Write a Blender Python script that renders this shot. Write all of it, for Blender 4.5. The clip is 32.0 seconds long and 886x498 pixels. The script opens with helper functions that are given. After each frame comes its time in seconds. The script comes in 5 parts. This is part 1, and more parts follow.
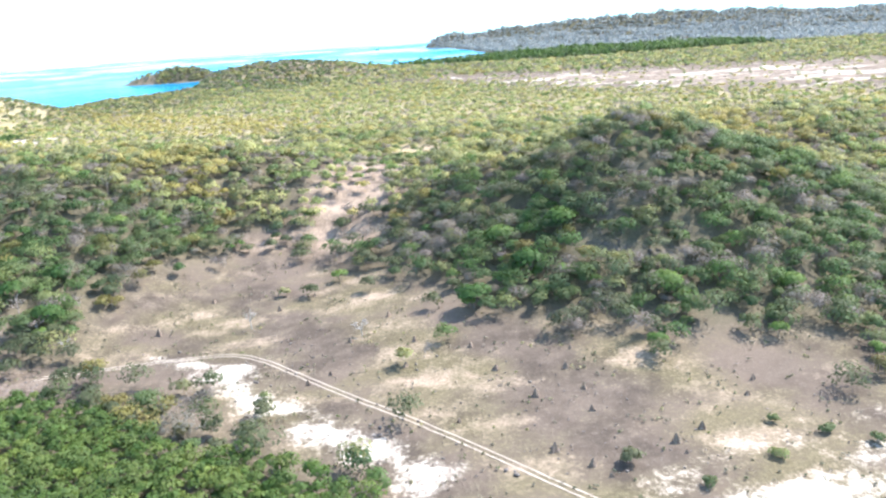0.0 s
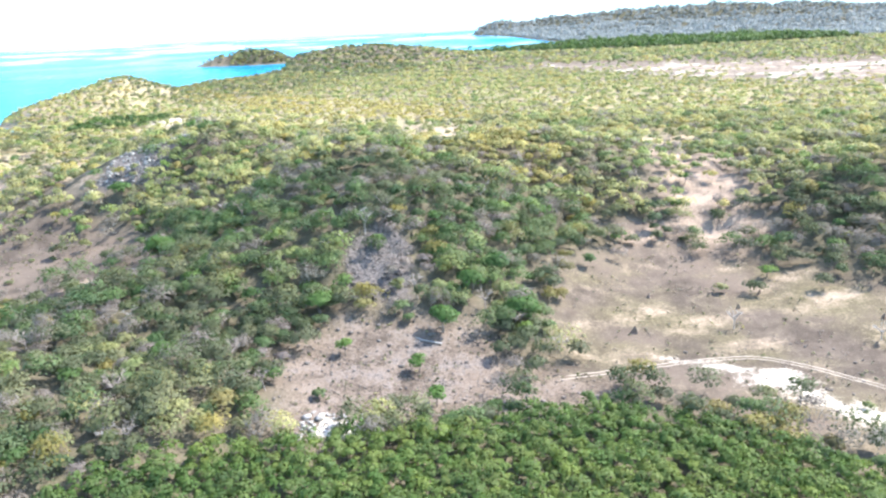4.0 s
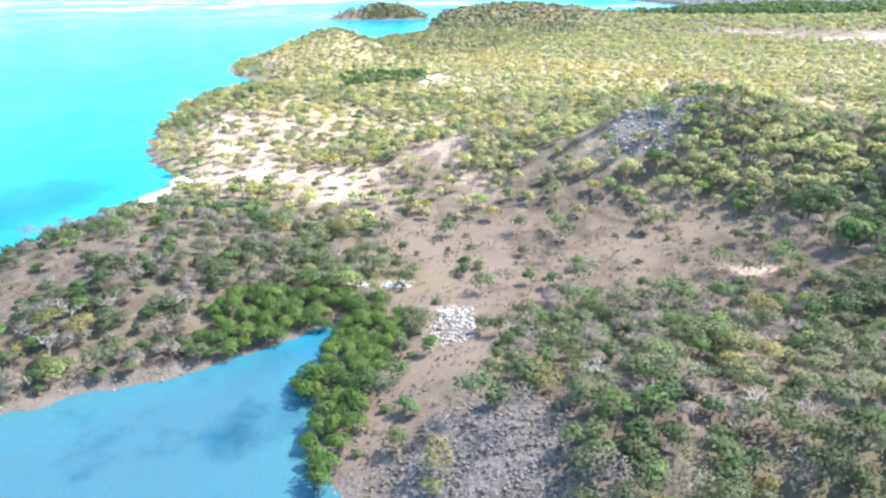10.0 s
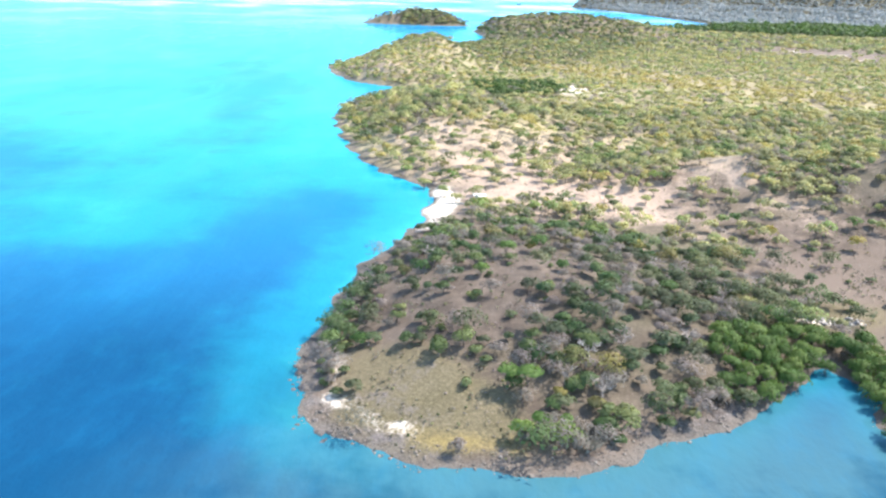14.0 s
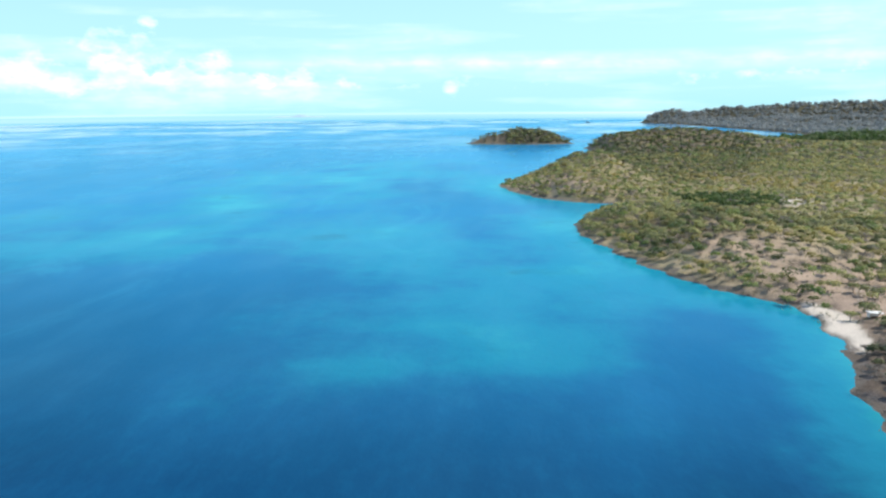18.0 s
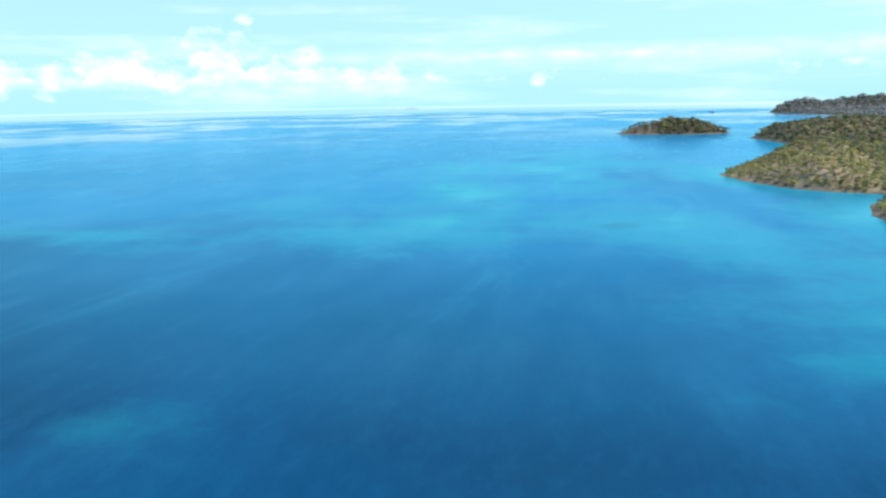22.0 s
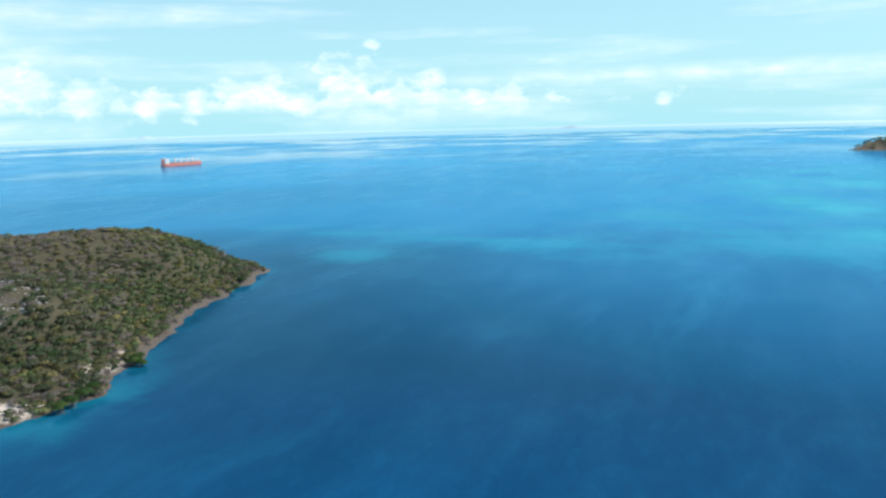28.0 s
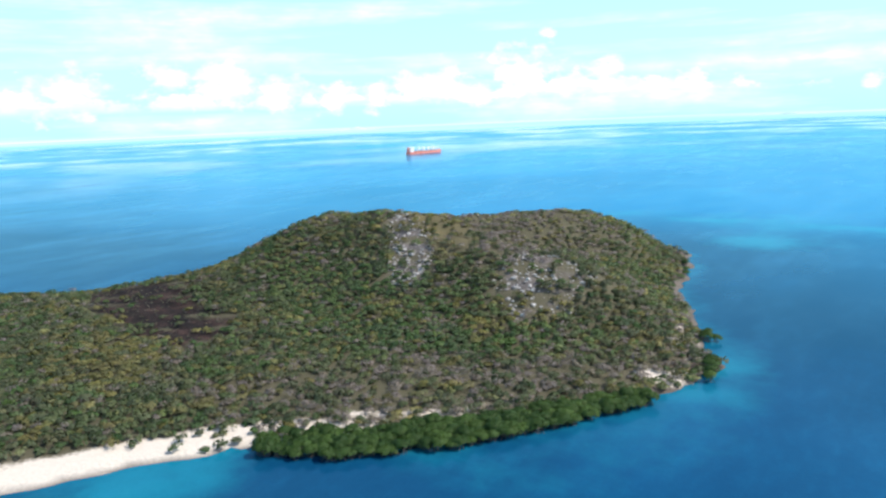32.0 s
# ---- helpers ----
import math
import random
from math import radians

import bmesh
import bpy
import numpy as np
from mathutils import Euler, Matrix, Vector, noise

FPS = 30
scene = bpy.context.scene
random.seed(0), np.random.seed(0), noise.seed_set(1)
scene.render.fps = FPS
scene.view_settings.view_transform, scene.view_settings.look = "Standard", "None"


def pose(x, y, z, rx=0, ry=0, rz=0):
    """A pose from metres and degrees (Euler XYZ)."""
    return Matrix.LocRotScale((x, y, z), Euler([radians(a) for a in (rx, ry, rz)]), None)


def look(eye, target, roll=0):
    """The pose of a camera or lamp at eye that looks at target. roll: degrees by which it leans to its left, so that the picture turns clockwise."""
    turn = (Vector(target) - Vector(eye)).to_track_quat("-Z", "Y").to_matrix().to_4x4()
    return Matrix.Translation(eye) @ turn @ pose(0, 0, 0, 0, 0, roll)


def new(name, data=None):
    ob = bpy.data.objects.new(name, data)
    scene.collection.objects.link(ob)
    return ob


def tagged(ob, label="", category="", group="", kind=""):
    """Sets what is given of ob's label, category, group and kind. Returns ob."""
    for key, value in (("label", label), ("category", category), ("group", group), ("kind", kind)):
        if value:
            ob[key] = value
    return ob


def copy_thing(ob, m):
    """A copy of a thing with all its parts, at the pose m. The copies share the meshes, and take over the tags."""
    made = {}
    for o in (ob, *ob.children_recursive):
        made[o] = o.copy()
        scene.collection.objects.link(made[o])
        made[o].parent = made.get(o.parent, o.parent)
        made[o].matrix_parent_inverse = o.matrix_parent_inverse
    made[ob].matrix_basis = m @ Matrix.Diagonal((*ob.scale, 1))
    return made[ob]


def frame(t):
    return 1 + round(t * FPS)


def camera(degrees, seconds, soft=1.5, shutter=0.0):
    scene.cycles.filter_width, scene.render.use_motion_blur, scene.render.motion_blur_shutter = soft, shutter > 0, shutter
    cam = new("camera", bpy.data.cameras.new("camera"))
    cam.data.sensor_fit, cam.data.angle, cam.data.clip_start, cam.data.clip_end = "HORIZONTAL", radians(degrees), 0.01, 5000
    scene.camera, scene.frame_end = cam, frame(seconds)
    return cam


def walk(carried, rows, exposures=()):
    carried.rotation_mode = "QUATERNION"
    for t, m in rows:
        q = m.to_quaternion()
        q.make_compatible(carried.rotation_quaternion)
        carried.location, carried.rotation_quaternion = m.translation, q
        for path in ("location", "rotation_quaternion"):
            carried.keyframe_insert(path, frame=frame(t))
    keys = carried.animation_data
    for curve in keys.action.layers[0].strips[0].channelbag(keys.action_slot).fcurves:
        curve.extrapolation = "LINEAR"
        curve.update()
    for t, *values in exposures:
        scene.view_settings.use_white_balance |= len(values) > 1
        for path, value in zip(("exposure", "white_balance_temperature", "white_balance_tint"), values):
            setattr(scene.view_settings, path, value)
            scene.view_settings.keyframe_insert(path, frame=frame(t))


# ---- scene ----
# ---- camera ----
cam = camera(61.61, 32.0, soft=2.5)
# stops of exposure and white balance by the second: bright over the land, darker over the open sea
EXPOSURES = [(0, 1.72, 6200, 12), (5, 1.88, 6200, 12), (10, 1.88, 6250, 12), (13, 1.70, 6400, 14), (15, 1.25, 6450, 12), (17.5, 0.34, 6500, 10), (24.5, 0.28, 6500, 10), (27, 0.2, 6500, 10), (29, 0.16, 6500, 10), (30, 0.22, 6500, 11), (32, 0.58, 6500, 12)]
PATH = [
    (0, pose(0.0, 0.1, 90.8, 73.38, 3.46, 0.19)),
    (0.5, pose(-17.5, 2.2, 91.1, 73.61, 3.22, -0.57)),
    (1, pose(-35.0, 4.2, 91.5, 72.90, 2.69, -0.40)),
    (1.5, pose(-52.7, 6.1, 91.9, 73.87, 2.43, -0.22)),
    (2, pose(-70.3, 7.9, 92.4, 73.95, 2.92, 0.04)),
    (2.5, pose(-88.0, 9.6, 92.8, 73.63, 2.95, 0.10)),
    (3, pose(-105.8, 11.3, 93.2, 73.75, 2.70, 0.55)),
    (3.5, pose(-123.6, 12.9, 93.6, 73.22, 2.32, 1.15)),
    (5.5, pose(-195.5, 19.1, 95.2, 71.16, 2.91, 2.89)),
    (6, pose(-213.6, 20.5, 95.6, 70.57, 2.48, 3.59)),
    (6.5, pose(-231.7, 22.0, 95.9, 70.29, 2.84, 4.07)),
    (7, pose(-249.9, 23.4, 96.3, 70.73, 2.80, 4.62)),
    (7.5, pose(-268.2, 24.7, 96.5, 71.20, 1.64, 3.60)),
    (8, pose(-286.4, 26.1, 96.8, 69.89, 2.42, 4.59)),
    (8.5, pose(-304.8, 27.4, 97.0, 70.28, 3.01, 4.78)),
    (9, pose(-323.2, 28.7, 97.2, 70.35, 1.97, 3.92)),
    (9.5, pose(-341.6, 30.0, 97.3, 70.10, 0.41, 3.87)),
    (10, pose(-360.0, 31.3, 97.4, 69.74, 0.75, 4.99)),
    (10.5, pose(-378.5, 32.5, 97.5, 70.01, 1.29, 4.78)),
    (11, pose(-397.0, 33.7, 97.5, 69.44, 0.76, 4.80)),
    (11.5, pose(-415.6, 34.8, 97.5, 69.13, 0.62, 5.12)),
    (12, pose(-434.2, 35.9, 97.5, 69.12, 0.13, 5.16)),
    (12.5, pose(-452.8, 37.0, 97.4, 69.02, -0.82, 5.16)),
    (13, pose(-471.4, 38.0, 97.3, 69.89, -0.41, 4.39)),
    (13.5, pose(-490.1, 39.0, 97.1, 70.13, -0.84, 3.63)),
    (14, pose(-508.7, 39.8, 96.9, 70.21, -1.62, 3.34)),
    (14.5, pose(-527.4, 40.6, 96.6, 72.30, -0.81, 4.12)),
    (15, pose(-546.1, 41.4, 96.4, 72.90, -0.43, 3.78)),
    (15.5, pose(-564.8, 42.0, 96.0, 74.53, 0.39, 3.46)),
    (17.5, pose(-639.4, 43.3, 94.4, 80.19, 0.10, 5.32)),
    (18, pose(-658.0, 43.2, 94.0, 79.02, 0.44, 6.46)),
    (18.5, pose(-676.6, 43.0, 93.5, 79.42, 0.10, 7.39)),
    (19, pose(-695.1, 42.6, 92.9, 79.57, 0.33, 7.74)),
    (19.5, pose(-713.6, 42.1, 92.4, 80.50, -0.19, 9.11)),
    (20, pose(-732.1, 41.3, 91.8, 80.45, 0.51, 10.11)),
    (20.5, pose(-750.5, 40.2, 91.3, 80.64, 0.38, 9.86)),
    (21, pose(-768.8, 39.0, 90.7, 80.21, 0.10, 10.31)),
    (21.5, pose(-787.1, 37.4, 90.1, 79.17, 0.76, 11.54)),
    (22, pose(-805.3, 35.6, 89.6, 78.57, 1.00, 13.01)),
    (22.5, pose(-823.4, 33.5, 89.0, 79.15, 0.42, 13.21)),
    (23, pose(-841.5, 31.0, 88.4, 79.01, 0.52, 14.34)),
    (23.5, pose(-859.4, 28.2, 87.9, 78.43, 0.68, 15.04)),
    (24, pose(-877.3, 25.0, 87.4, 78.90, 0.68, 15.69)),
    (24.5, pose(-895.0, 21.5, 86.9, 80.68, 0.62, 16.14)),
    (26.5, pose(-964.6, 2.9, 85.3, 82.43, -0.19, 18.37)),
    (27, pose(-981.7, -2.9, 85.0, 81.26, 0.66, 19.43)),
    (27.5, pose(-998.6, -9.3, 84.8, 80.34, 1.10, 20.53)),
    (28, pose(-1015.3, -16.2, 84.7, 80.29, 1.43, 22.16)),
    (28.5, pose(-1031.9, -23.8, 84.6, 79.07, 1.60, 24.34)),
    (29, pose(-1048.2, -31.9, 84.6, 79.98, 2.69, 25.88)),
    (29.5, pose(-1064.4, -40.7, 84.8, 80.71, 2.12, 26.94)),
    (30, pose(-1080.3, -50.2, 85.0, 78.86, 2.68, 29.05)),
    (30.5, pose(-1096.1, -60.4, 85.3, 80.53, 2.95, 31.90)),
    (31, pose(-1111.6, -71.3, 85.8, 80.25, 2.58, 32.90)),
    (31.5, pose(-1126.8, -82.9, 86.3, 80.16, 1.86, 33.61)),
    (32, pose(-1141.8, -95.4, 87.0, 79.90, 2.14, 35.33)),
]
walk(cam, PATH, EXPOSURES)

# ---- daylight ----
SUN_UP, SUN_EAST = 50.0, 66.0     # degrees above the horizon; degrees clockwise from +y
sun = new("sun", bpy.data.lights.new("sun", "SUN"))
sun.data.energy, sun.data.angle, sun.data.color = 3.85, radians(0.53), (1.0, 0.93, 0.82)
to_sun = Vector((math.sin(radians(SUN_EAST)) * math.cos(radians(SUN_UP)), math.cos(radians(SUN_EAST)) * math.cos(radians(SUN_UP)), math.sin(radians(SUN_UP))))
sun.matrix_world = look(to_sun * 900, (0, 0, 0))


def make_world():
    world = bpy.data.worlds.new("sky")
    world.use_nodes = True
    scene.world = world
    nt = world.node_tree
    nt.nodes.clear()
    N, L = nt.nodes.new, nt.links.new
    sky = N("ShaderNodeTexSky")
    sky.sky_type, sky.sun_disc = "NISHITA", False
    sky.sun_elevation, sky.sun_rotation = radians(SUN_UP), radians(SUN_EAST)
    sky.air_density, sky.dust_density, sky.ozone_density, sky.altitude = 1.0, 0.3, 3.0, 100
    where = N("ShaderNodeTexCoord")
    split = N("ShaderNodeSeparateXYZ")
    L(where.outputs["Generated"], split.inputs[0])

    def m(op, a, b=None, c=None, clamp=False):
        n = N("ShaderNodeMath")
        n.operation, n.use_clamp = op, clamp
        for k, v in enumerate((a, b, c)):
            if v is None:
                continue
            if isinstance(v, (int, float)):
                n.inputs[k].default_value = v
            else:
                L(v, n.inputs[k])
        return n.outputs[0]

    def mix(fac, a, b):
        n = N("ShaderNodeMix")
        n.data_type = "RGBA"
        for socket, v in ((n.inputs["Factor"], fac), (n.inputs["A"], a), (n.inputs["B"], b)):
            if isinstance(v, bpy.types.NodeSocket):
                L(v, socket)
            else:
                socket.default_value = v if isinstance(v, float) else (*v, 1)
        return n.outputs["Result"]

    def noise(scale, size, detail, rough=0.55):
        at = N("ShaderNodeMapping")
        at.inputs["Scale"].default_value = scale
        L(where.outputs["Generated"], at.inputs["Vector"])
        n = N("ShaderNodeTexNoise")
        n.inputs["Scale"].default_value, n.inputs["Detail"].default_value, n.inputs["Roughness"].default_value = size, detail, rough
        L(at.outputs[0], n.inputs["Vector"])
        return n.outputs["Fac"]

    up = split.outputs["Z"]
    # hazy tropical air: the clear sky is paled towards light cyan low down
    air = mix(m("SUBTRACT", 0.98, m("MULTIPLY", up, 2.2), None, True), sky.outputs[0], (2.75, 5.25, 5.9))
    # heaped clouds low over the sea, each about a heading
    squash = N("ShaderNodeVectorMath")
    squash.operation = "MULTIPLY"
    squash.inputs[1].default_value = (1, 1, 1.5)
    L(where.outputs["Generated"], squash.inputs[0])
    heaps = 0.0
    for x, y, z, r in ((-0.483, 0.874, 0.050, 0.046), (-0.44, 0.897, 0.036, 0.028), (-0.396, 0.917, 0.050, 0.024), (-0.573, 0.819, 0.042, 0.032), (-0.61, 0.79, 0.038, 0.026), (-0.645, 0.763, 0.032, 0.026),
                       (-0.777, 0.627, 0.047, 0.042), (-0.819, 0.570, 0.059, 0.026), (-0.738, 0.674, 0.034, 0.032), (-0.69, 0.723, 0.028, 0.026), (-0.535, 0.844, 0.032, 0.026),
                       (-0.457, 0.884, 0.100, 0.008), (-0.33, 0.943, 0.026, 0.018), (-0.88, 0.47, 0.045, 0.04), (-0.93, 0.36, 0.04, 0.05), (-0.10, 0.995, 0.022, 0.012)):
        d = N("ShaderNodeVectorMath")
        d.operation = "DISTANCE"
        L(squash.outputs[0], d.inputs[0])
        d.inputs[1].default_value = (x, y, z * 1.5)
        heaps = m("MAXIMUM", m("SUBTRACT", 1.0, m("DIVIDE", d.outputs["Value"], r * 2.15)), heaps)
    belt = m("MULTIPLY", m("SUBTRACT", 1.0, m("MULTIPLY", m("ABSOLUTE", m("SUBTRACT", up, 0.036)), 34.0), None, True), m("MULTIPLY", m("SUBTRACT", noise((3.5, 3.5, 9), 1.0, 3), 0.22), 2.4, None, True))
    heaps = m("MAXIMUM", heaps, m("MULTIPLY", belt, 0.5))
    curl = noise((30, 30, 52), 1.0, 8, 0.6)
    heap = m("MULTIPLY", m("SUBTRACT", m("ADD", m("MULTIPLY", curl, 2.8), m("MULTIPLY", heaps, 1.5)), 1.98), 1.5, None, True)
    crest = m("SUBTRACT", m("MULTIPLY", noise((9, 9, 0.4), 1.0, 3), 0.15), m("ADD", 0.028, m("MULTIPLY", m("ADD", split.outputs["X"], 0.36), 0.25, None, True)))
    row = m("MULTIPLY", m("ADD", m("SUBTRACT", crest, up), m("MULTIPLY", m("SUBTRACT", curl, 0.5), 0.075)), 110.0, None, True)
    heap = m("MAXIMUM", heap, m("MULTIPLY", m("MULTIPLY", row, m("MULTIPLY", m("SUBTRACT", up, 0.017), 90.0, None, True)), 0.85))
    veil = noise((2.2, 2.2, 26), 1.3, 6)
    streaks = m("MULTIPLY", m("MULTIPLY", m("SUBTRACT", veil, 0.47), 3.2, None, True), 0.75)
    # one long bank of thin cloud towards the east
    bank = m("SUBTRACT", 1.0, m("MULTIPLY", m("ABSOLUTE", m("SUBTRACT", up, 0.053)), 62.0), None, True)
    bank = m("MULTIPLY", m("MULTIPLY", bank, m("MULTIPLY", m("ADD", split.outputs["X"], 0.42), 6.0, None, True)), m("MULTIPLY", noise((6, 6, 40), 1.0, 5), 1.5, None, True))
    streaks = m("MAXIMUM", streaks, m("MULTIPLY", bank, 0.85))
    white = mix(m("MULTIPLY", m("SUBTRACT", 0.60, noise((24, 24, 60), 1.0, 5)), 3.0, None, True), (4.6, 6.3, 6.9), (7.4, 7.8, 8.0))
    air = mix(m("MAXIMUM", heap, streaks), air, white)
    # below the horizon: the far sea, painted into the sky with pale sheen and long bands
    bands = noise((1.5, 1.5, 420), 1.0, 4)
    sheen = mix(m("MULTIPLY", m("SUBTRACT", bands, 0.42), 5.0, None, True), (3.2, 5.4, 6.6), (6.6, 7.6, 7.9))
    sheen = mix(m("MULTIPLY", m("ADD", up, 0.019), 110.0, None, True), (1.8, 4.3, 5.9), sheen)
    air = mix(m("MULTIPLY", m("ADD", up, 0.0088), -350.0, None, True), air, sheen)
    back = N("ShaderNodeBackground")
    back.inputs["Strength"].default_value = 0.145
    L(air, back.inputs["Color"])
    out = N("ShaderNodeOutputWorld")
    L(back.outputs[0], out.inputs[0])


make_world()

# ---- materials ----
class Mat:
    """A small builder of node materials."""

    def __init__(self, name, rough=0.8, spec=0.3, metal=0.0):
        self.m = bpy.data.materials.new(name)
        self.m.use_nodes = True
        self.nt = self.m.node_tree
        self.bsdf = self.nt.nodes["Principled BSDF"]
        self.bsdf.inputs["Roughness"].default_value = rough
        self.bsdf.inputs["Specular IOR Level"].default_value = spec
        self.bsdf.inputs["Metallic"].default_value = metal
        self.where = self.nt.nodes.new("ShaderNodeTexCoord").outputs["Object"]

    def put(self, socket, value):
        if isinstance(value, bpy.types.NodeSocket):
            self.nt.links.new(value, socket)
        elif isinstance(value, tuple) and len(value) == 3 and socket.type == "RGBA":
            socket.default_value = (*value, 1)
        else:
            socket.default_value = value

    def noise(self, size, detail=4.0, rough=0.55, stretch=None, swirl=0.0):
        """Noise with features of about that many metres."""
        n = self.nt.nodes.new("ShaderNodeTexNoise")
        n.inputs["Scale"].default_value, n.inputs["Detail"].default_value, n.inputs["Roughness"].default_value = 1 / size, detail, rough
        n.inputs["Distortion"].default_value = swirl
        vector = self.where
        if stretch:
            mp = self.nt.nodes.new("ShaderNodeMapping")
            mp.inputs["Scale"].default_value = stretch
            self.nt.links.new(vector, mp.inputs["Vector"])
            vector = mp.outputs[0]
        self.nt.links.new(vector, n.inputs["Vector"])
        return n.outputs["Fac"]

    def cells(self, size, feature="F1", out="Distance"):
        n = self.nt.nodes.new("ShaderNodeTexVoronoi")
        n.feature = feature
        n.inputs["Scale"].default_value = 1 / size
        self.nt.links.new(self.where, n.inputs["Vector"])
        return n.outputs[out]

    def attribute(self, name):
        n = self.nt.nodes.new("ShaderNodeAttribute")
        n.attribute_name = name
        return n.outputs["Fac"]

    def chance(self):
        return self.nt.nodes.new("ShaderNodeObjectInfo").outputs["Random"]

    def math(self, op, a, b=0.0, clamp=False):
        n = self.nt.nodes.new("ShaderNodeMath")
        n.operation, n.use_clamp = op, clamp
        self.put(n.inputs[0], a)
        self.put(n.inputs[1], b)
        return n.outputs[0]

    def step(self, value, low, high):
        """0 below low, 1 above high."""
        n = self.nt.nodes.new("ShaderNodeMapRange")
        n.interpolation_type = "SMOOTHSTEP"
        self.put(n.inputs["Value"], value)
        n.inputs["From Min"].default_value, n.inputs["From Max"].default_value = low, high
        return n.outputs["Result"]

    def mix(self, fac, a, b):
        n = self.nt.nodes.new("ShaderNodeMix")
        n.data_type = "RGBA"
        self.put(n.inputs["Factor"], fac)
        self.put(n.inputs["A"], a)
        self.put(n.inputs["B"], b)
        return n.outputs["Result"]

    def ramp(self, fac, *stops):
        n = self.nt.nodes.new("ShaderNodeValToRGB")
        while len(n.color_ramp.elements) < len(stops):
            n.color_ramp.elements.new(0.5)
        for e, (at, colour) in zip(n.color_ramp.elements, stops):
            e.position, e.color = at, (*colour, 1)
        self.put(n.inputs["Fac"], fac)
        return n.outputs["Color"]

    def bump(self, height, strength=0.4, distance=0.1):
        n = self.nt.nodes.new("ShaderNodeBump")
        n.inputs["Strength"].default_value, n.inputs["Distance"].default_value = strength, distance
        self.put(n.inputs["Height"], height)
        self.nt.links.new(n.outputs[0], self.bsdf.inputs["Normal"])

    def colour(self, value):
        self.put(self.bsdf.inputs["Base Color"], value)
        return self


def ground_material():
    m = Mat("dry_savanna_ground", 0.95, 0.1)
    fine, mid, wide = m.noise(0.9, 6, 0.7), m.noise(7, 5, 0.6), m.noise(45, 4, 0.6)
    litter = m.mix(m.step(mid, 0.35, 0.68), (0.078, 0.062, 0.050), (0.135, 0.108, 0.087))
    litter = m.mix(m.step(wide, 0.42, 0.62), litter, (0.150, 0.118, 0.094))
    litter = m.mix(m.math("MULTIPLY", m.step(fine, 0.5, 0.75), 0.36), litter, (0.28, 0.235, 0.205))
    litter = m.mix(m.math("MULTIPLY", m.attribute("brush"), 0.75), litter, m.mix(m.step(fine, 0.35, 0.7), (0.085, 0.085, 0.05), (0.165, 0.15, 0.10)))
    def where(name, soft=0.35):
        a = m.attribute(name)
        return m.step(m.math("ADD", a, m.math("MULTIPLY", m.math("SUBTRACT", m.math("ADD", mid, fine), 1.0), 0.9)), 0.5 - soft, 0.5 + soft)
    grass = m.mix(m.step(fine, 0.35, 0.7), (0.105, 0.096, 0.047), (0.20, 0.172, 0.092))
    c = m.mix(m.math("MULTIPLY", where("grass"), 0.6), litter, grass)
    c = m.mix(m.math("MULTIPLY", where("gilt"), 0.8), c, m.mix(fine, (0.20, 0.15, 0.05), (0.33, 0.25, 0.09)))
    c = m.mix(m.math("MULTIPLY", where("straw"), m.math("SUBTRACT", 0.9, m.math("MULTIPLY", m.attribute("brush"), 0.35))), c, m.mix(m.step(fine, 0.3, 0.7), (0.285, 0.245, 0.145), (0.42, 0.365, 0.225)))
    c = m.mix(m.math("MULTIPLY", where("pink"), 0.85), c, m.mix(fine, (0.34, 0.25, 0.19), (0.50, 0.395, 0.31)))
    stone = m.mix(m.step(m.cells(0.8), 0.1, 0.6), (0.20, 0.185, 0.178), (0.085, 0.076, 0.073))
    stone = m.mix(m.step(mid, 0.3, 0.7), stone, (0.145, 0.128, 0.12))
    c = m.mix(m.attribute("wood"), c, m.mix(mid, (0.060, 0.060, 0.036), (0.10, 0.092, 0.060)))
    c = m.mix(where("rock", 0.2), c, stone)
    c = m.mix(where("burnt", 0.2), c, m.mix(m.step(m.math("ADD", m.math("MULTIPLY", fine, 0.5), m.math("MULTIPLY", mid, 0.5)), 0.46, 0.68), (0.010, 0.009, 0.009), (0.085, 0.05, 0.042)))
    c = m.mix(where("sand", 0.22), c, m.mix(fine, (0.48, 0.42, 0.35), (0.70, 0.64, 0.56)))
    c = m.mix(m.attribute("wet"), c, m.mix(mid, (0.085, 0.075, 0.065), (0.175, 0.155, 0.135)))
    m.colour(c)
    m.bump(m.math("ADD", m.math("MULTIPLY", fine, 0.6), m.math("MULTIPLY", m.cells(1.3), m.attribute("rock"))), 0.9, 0.5)
    return m.m


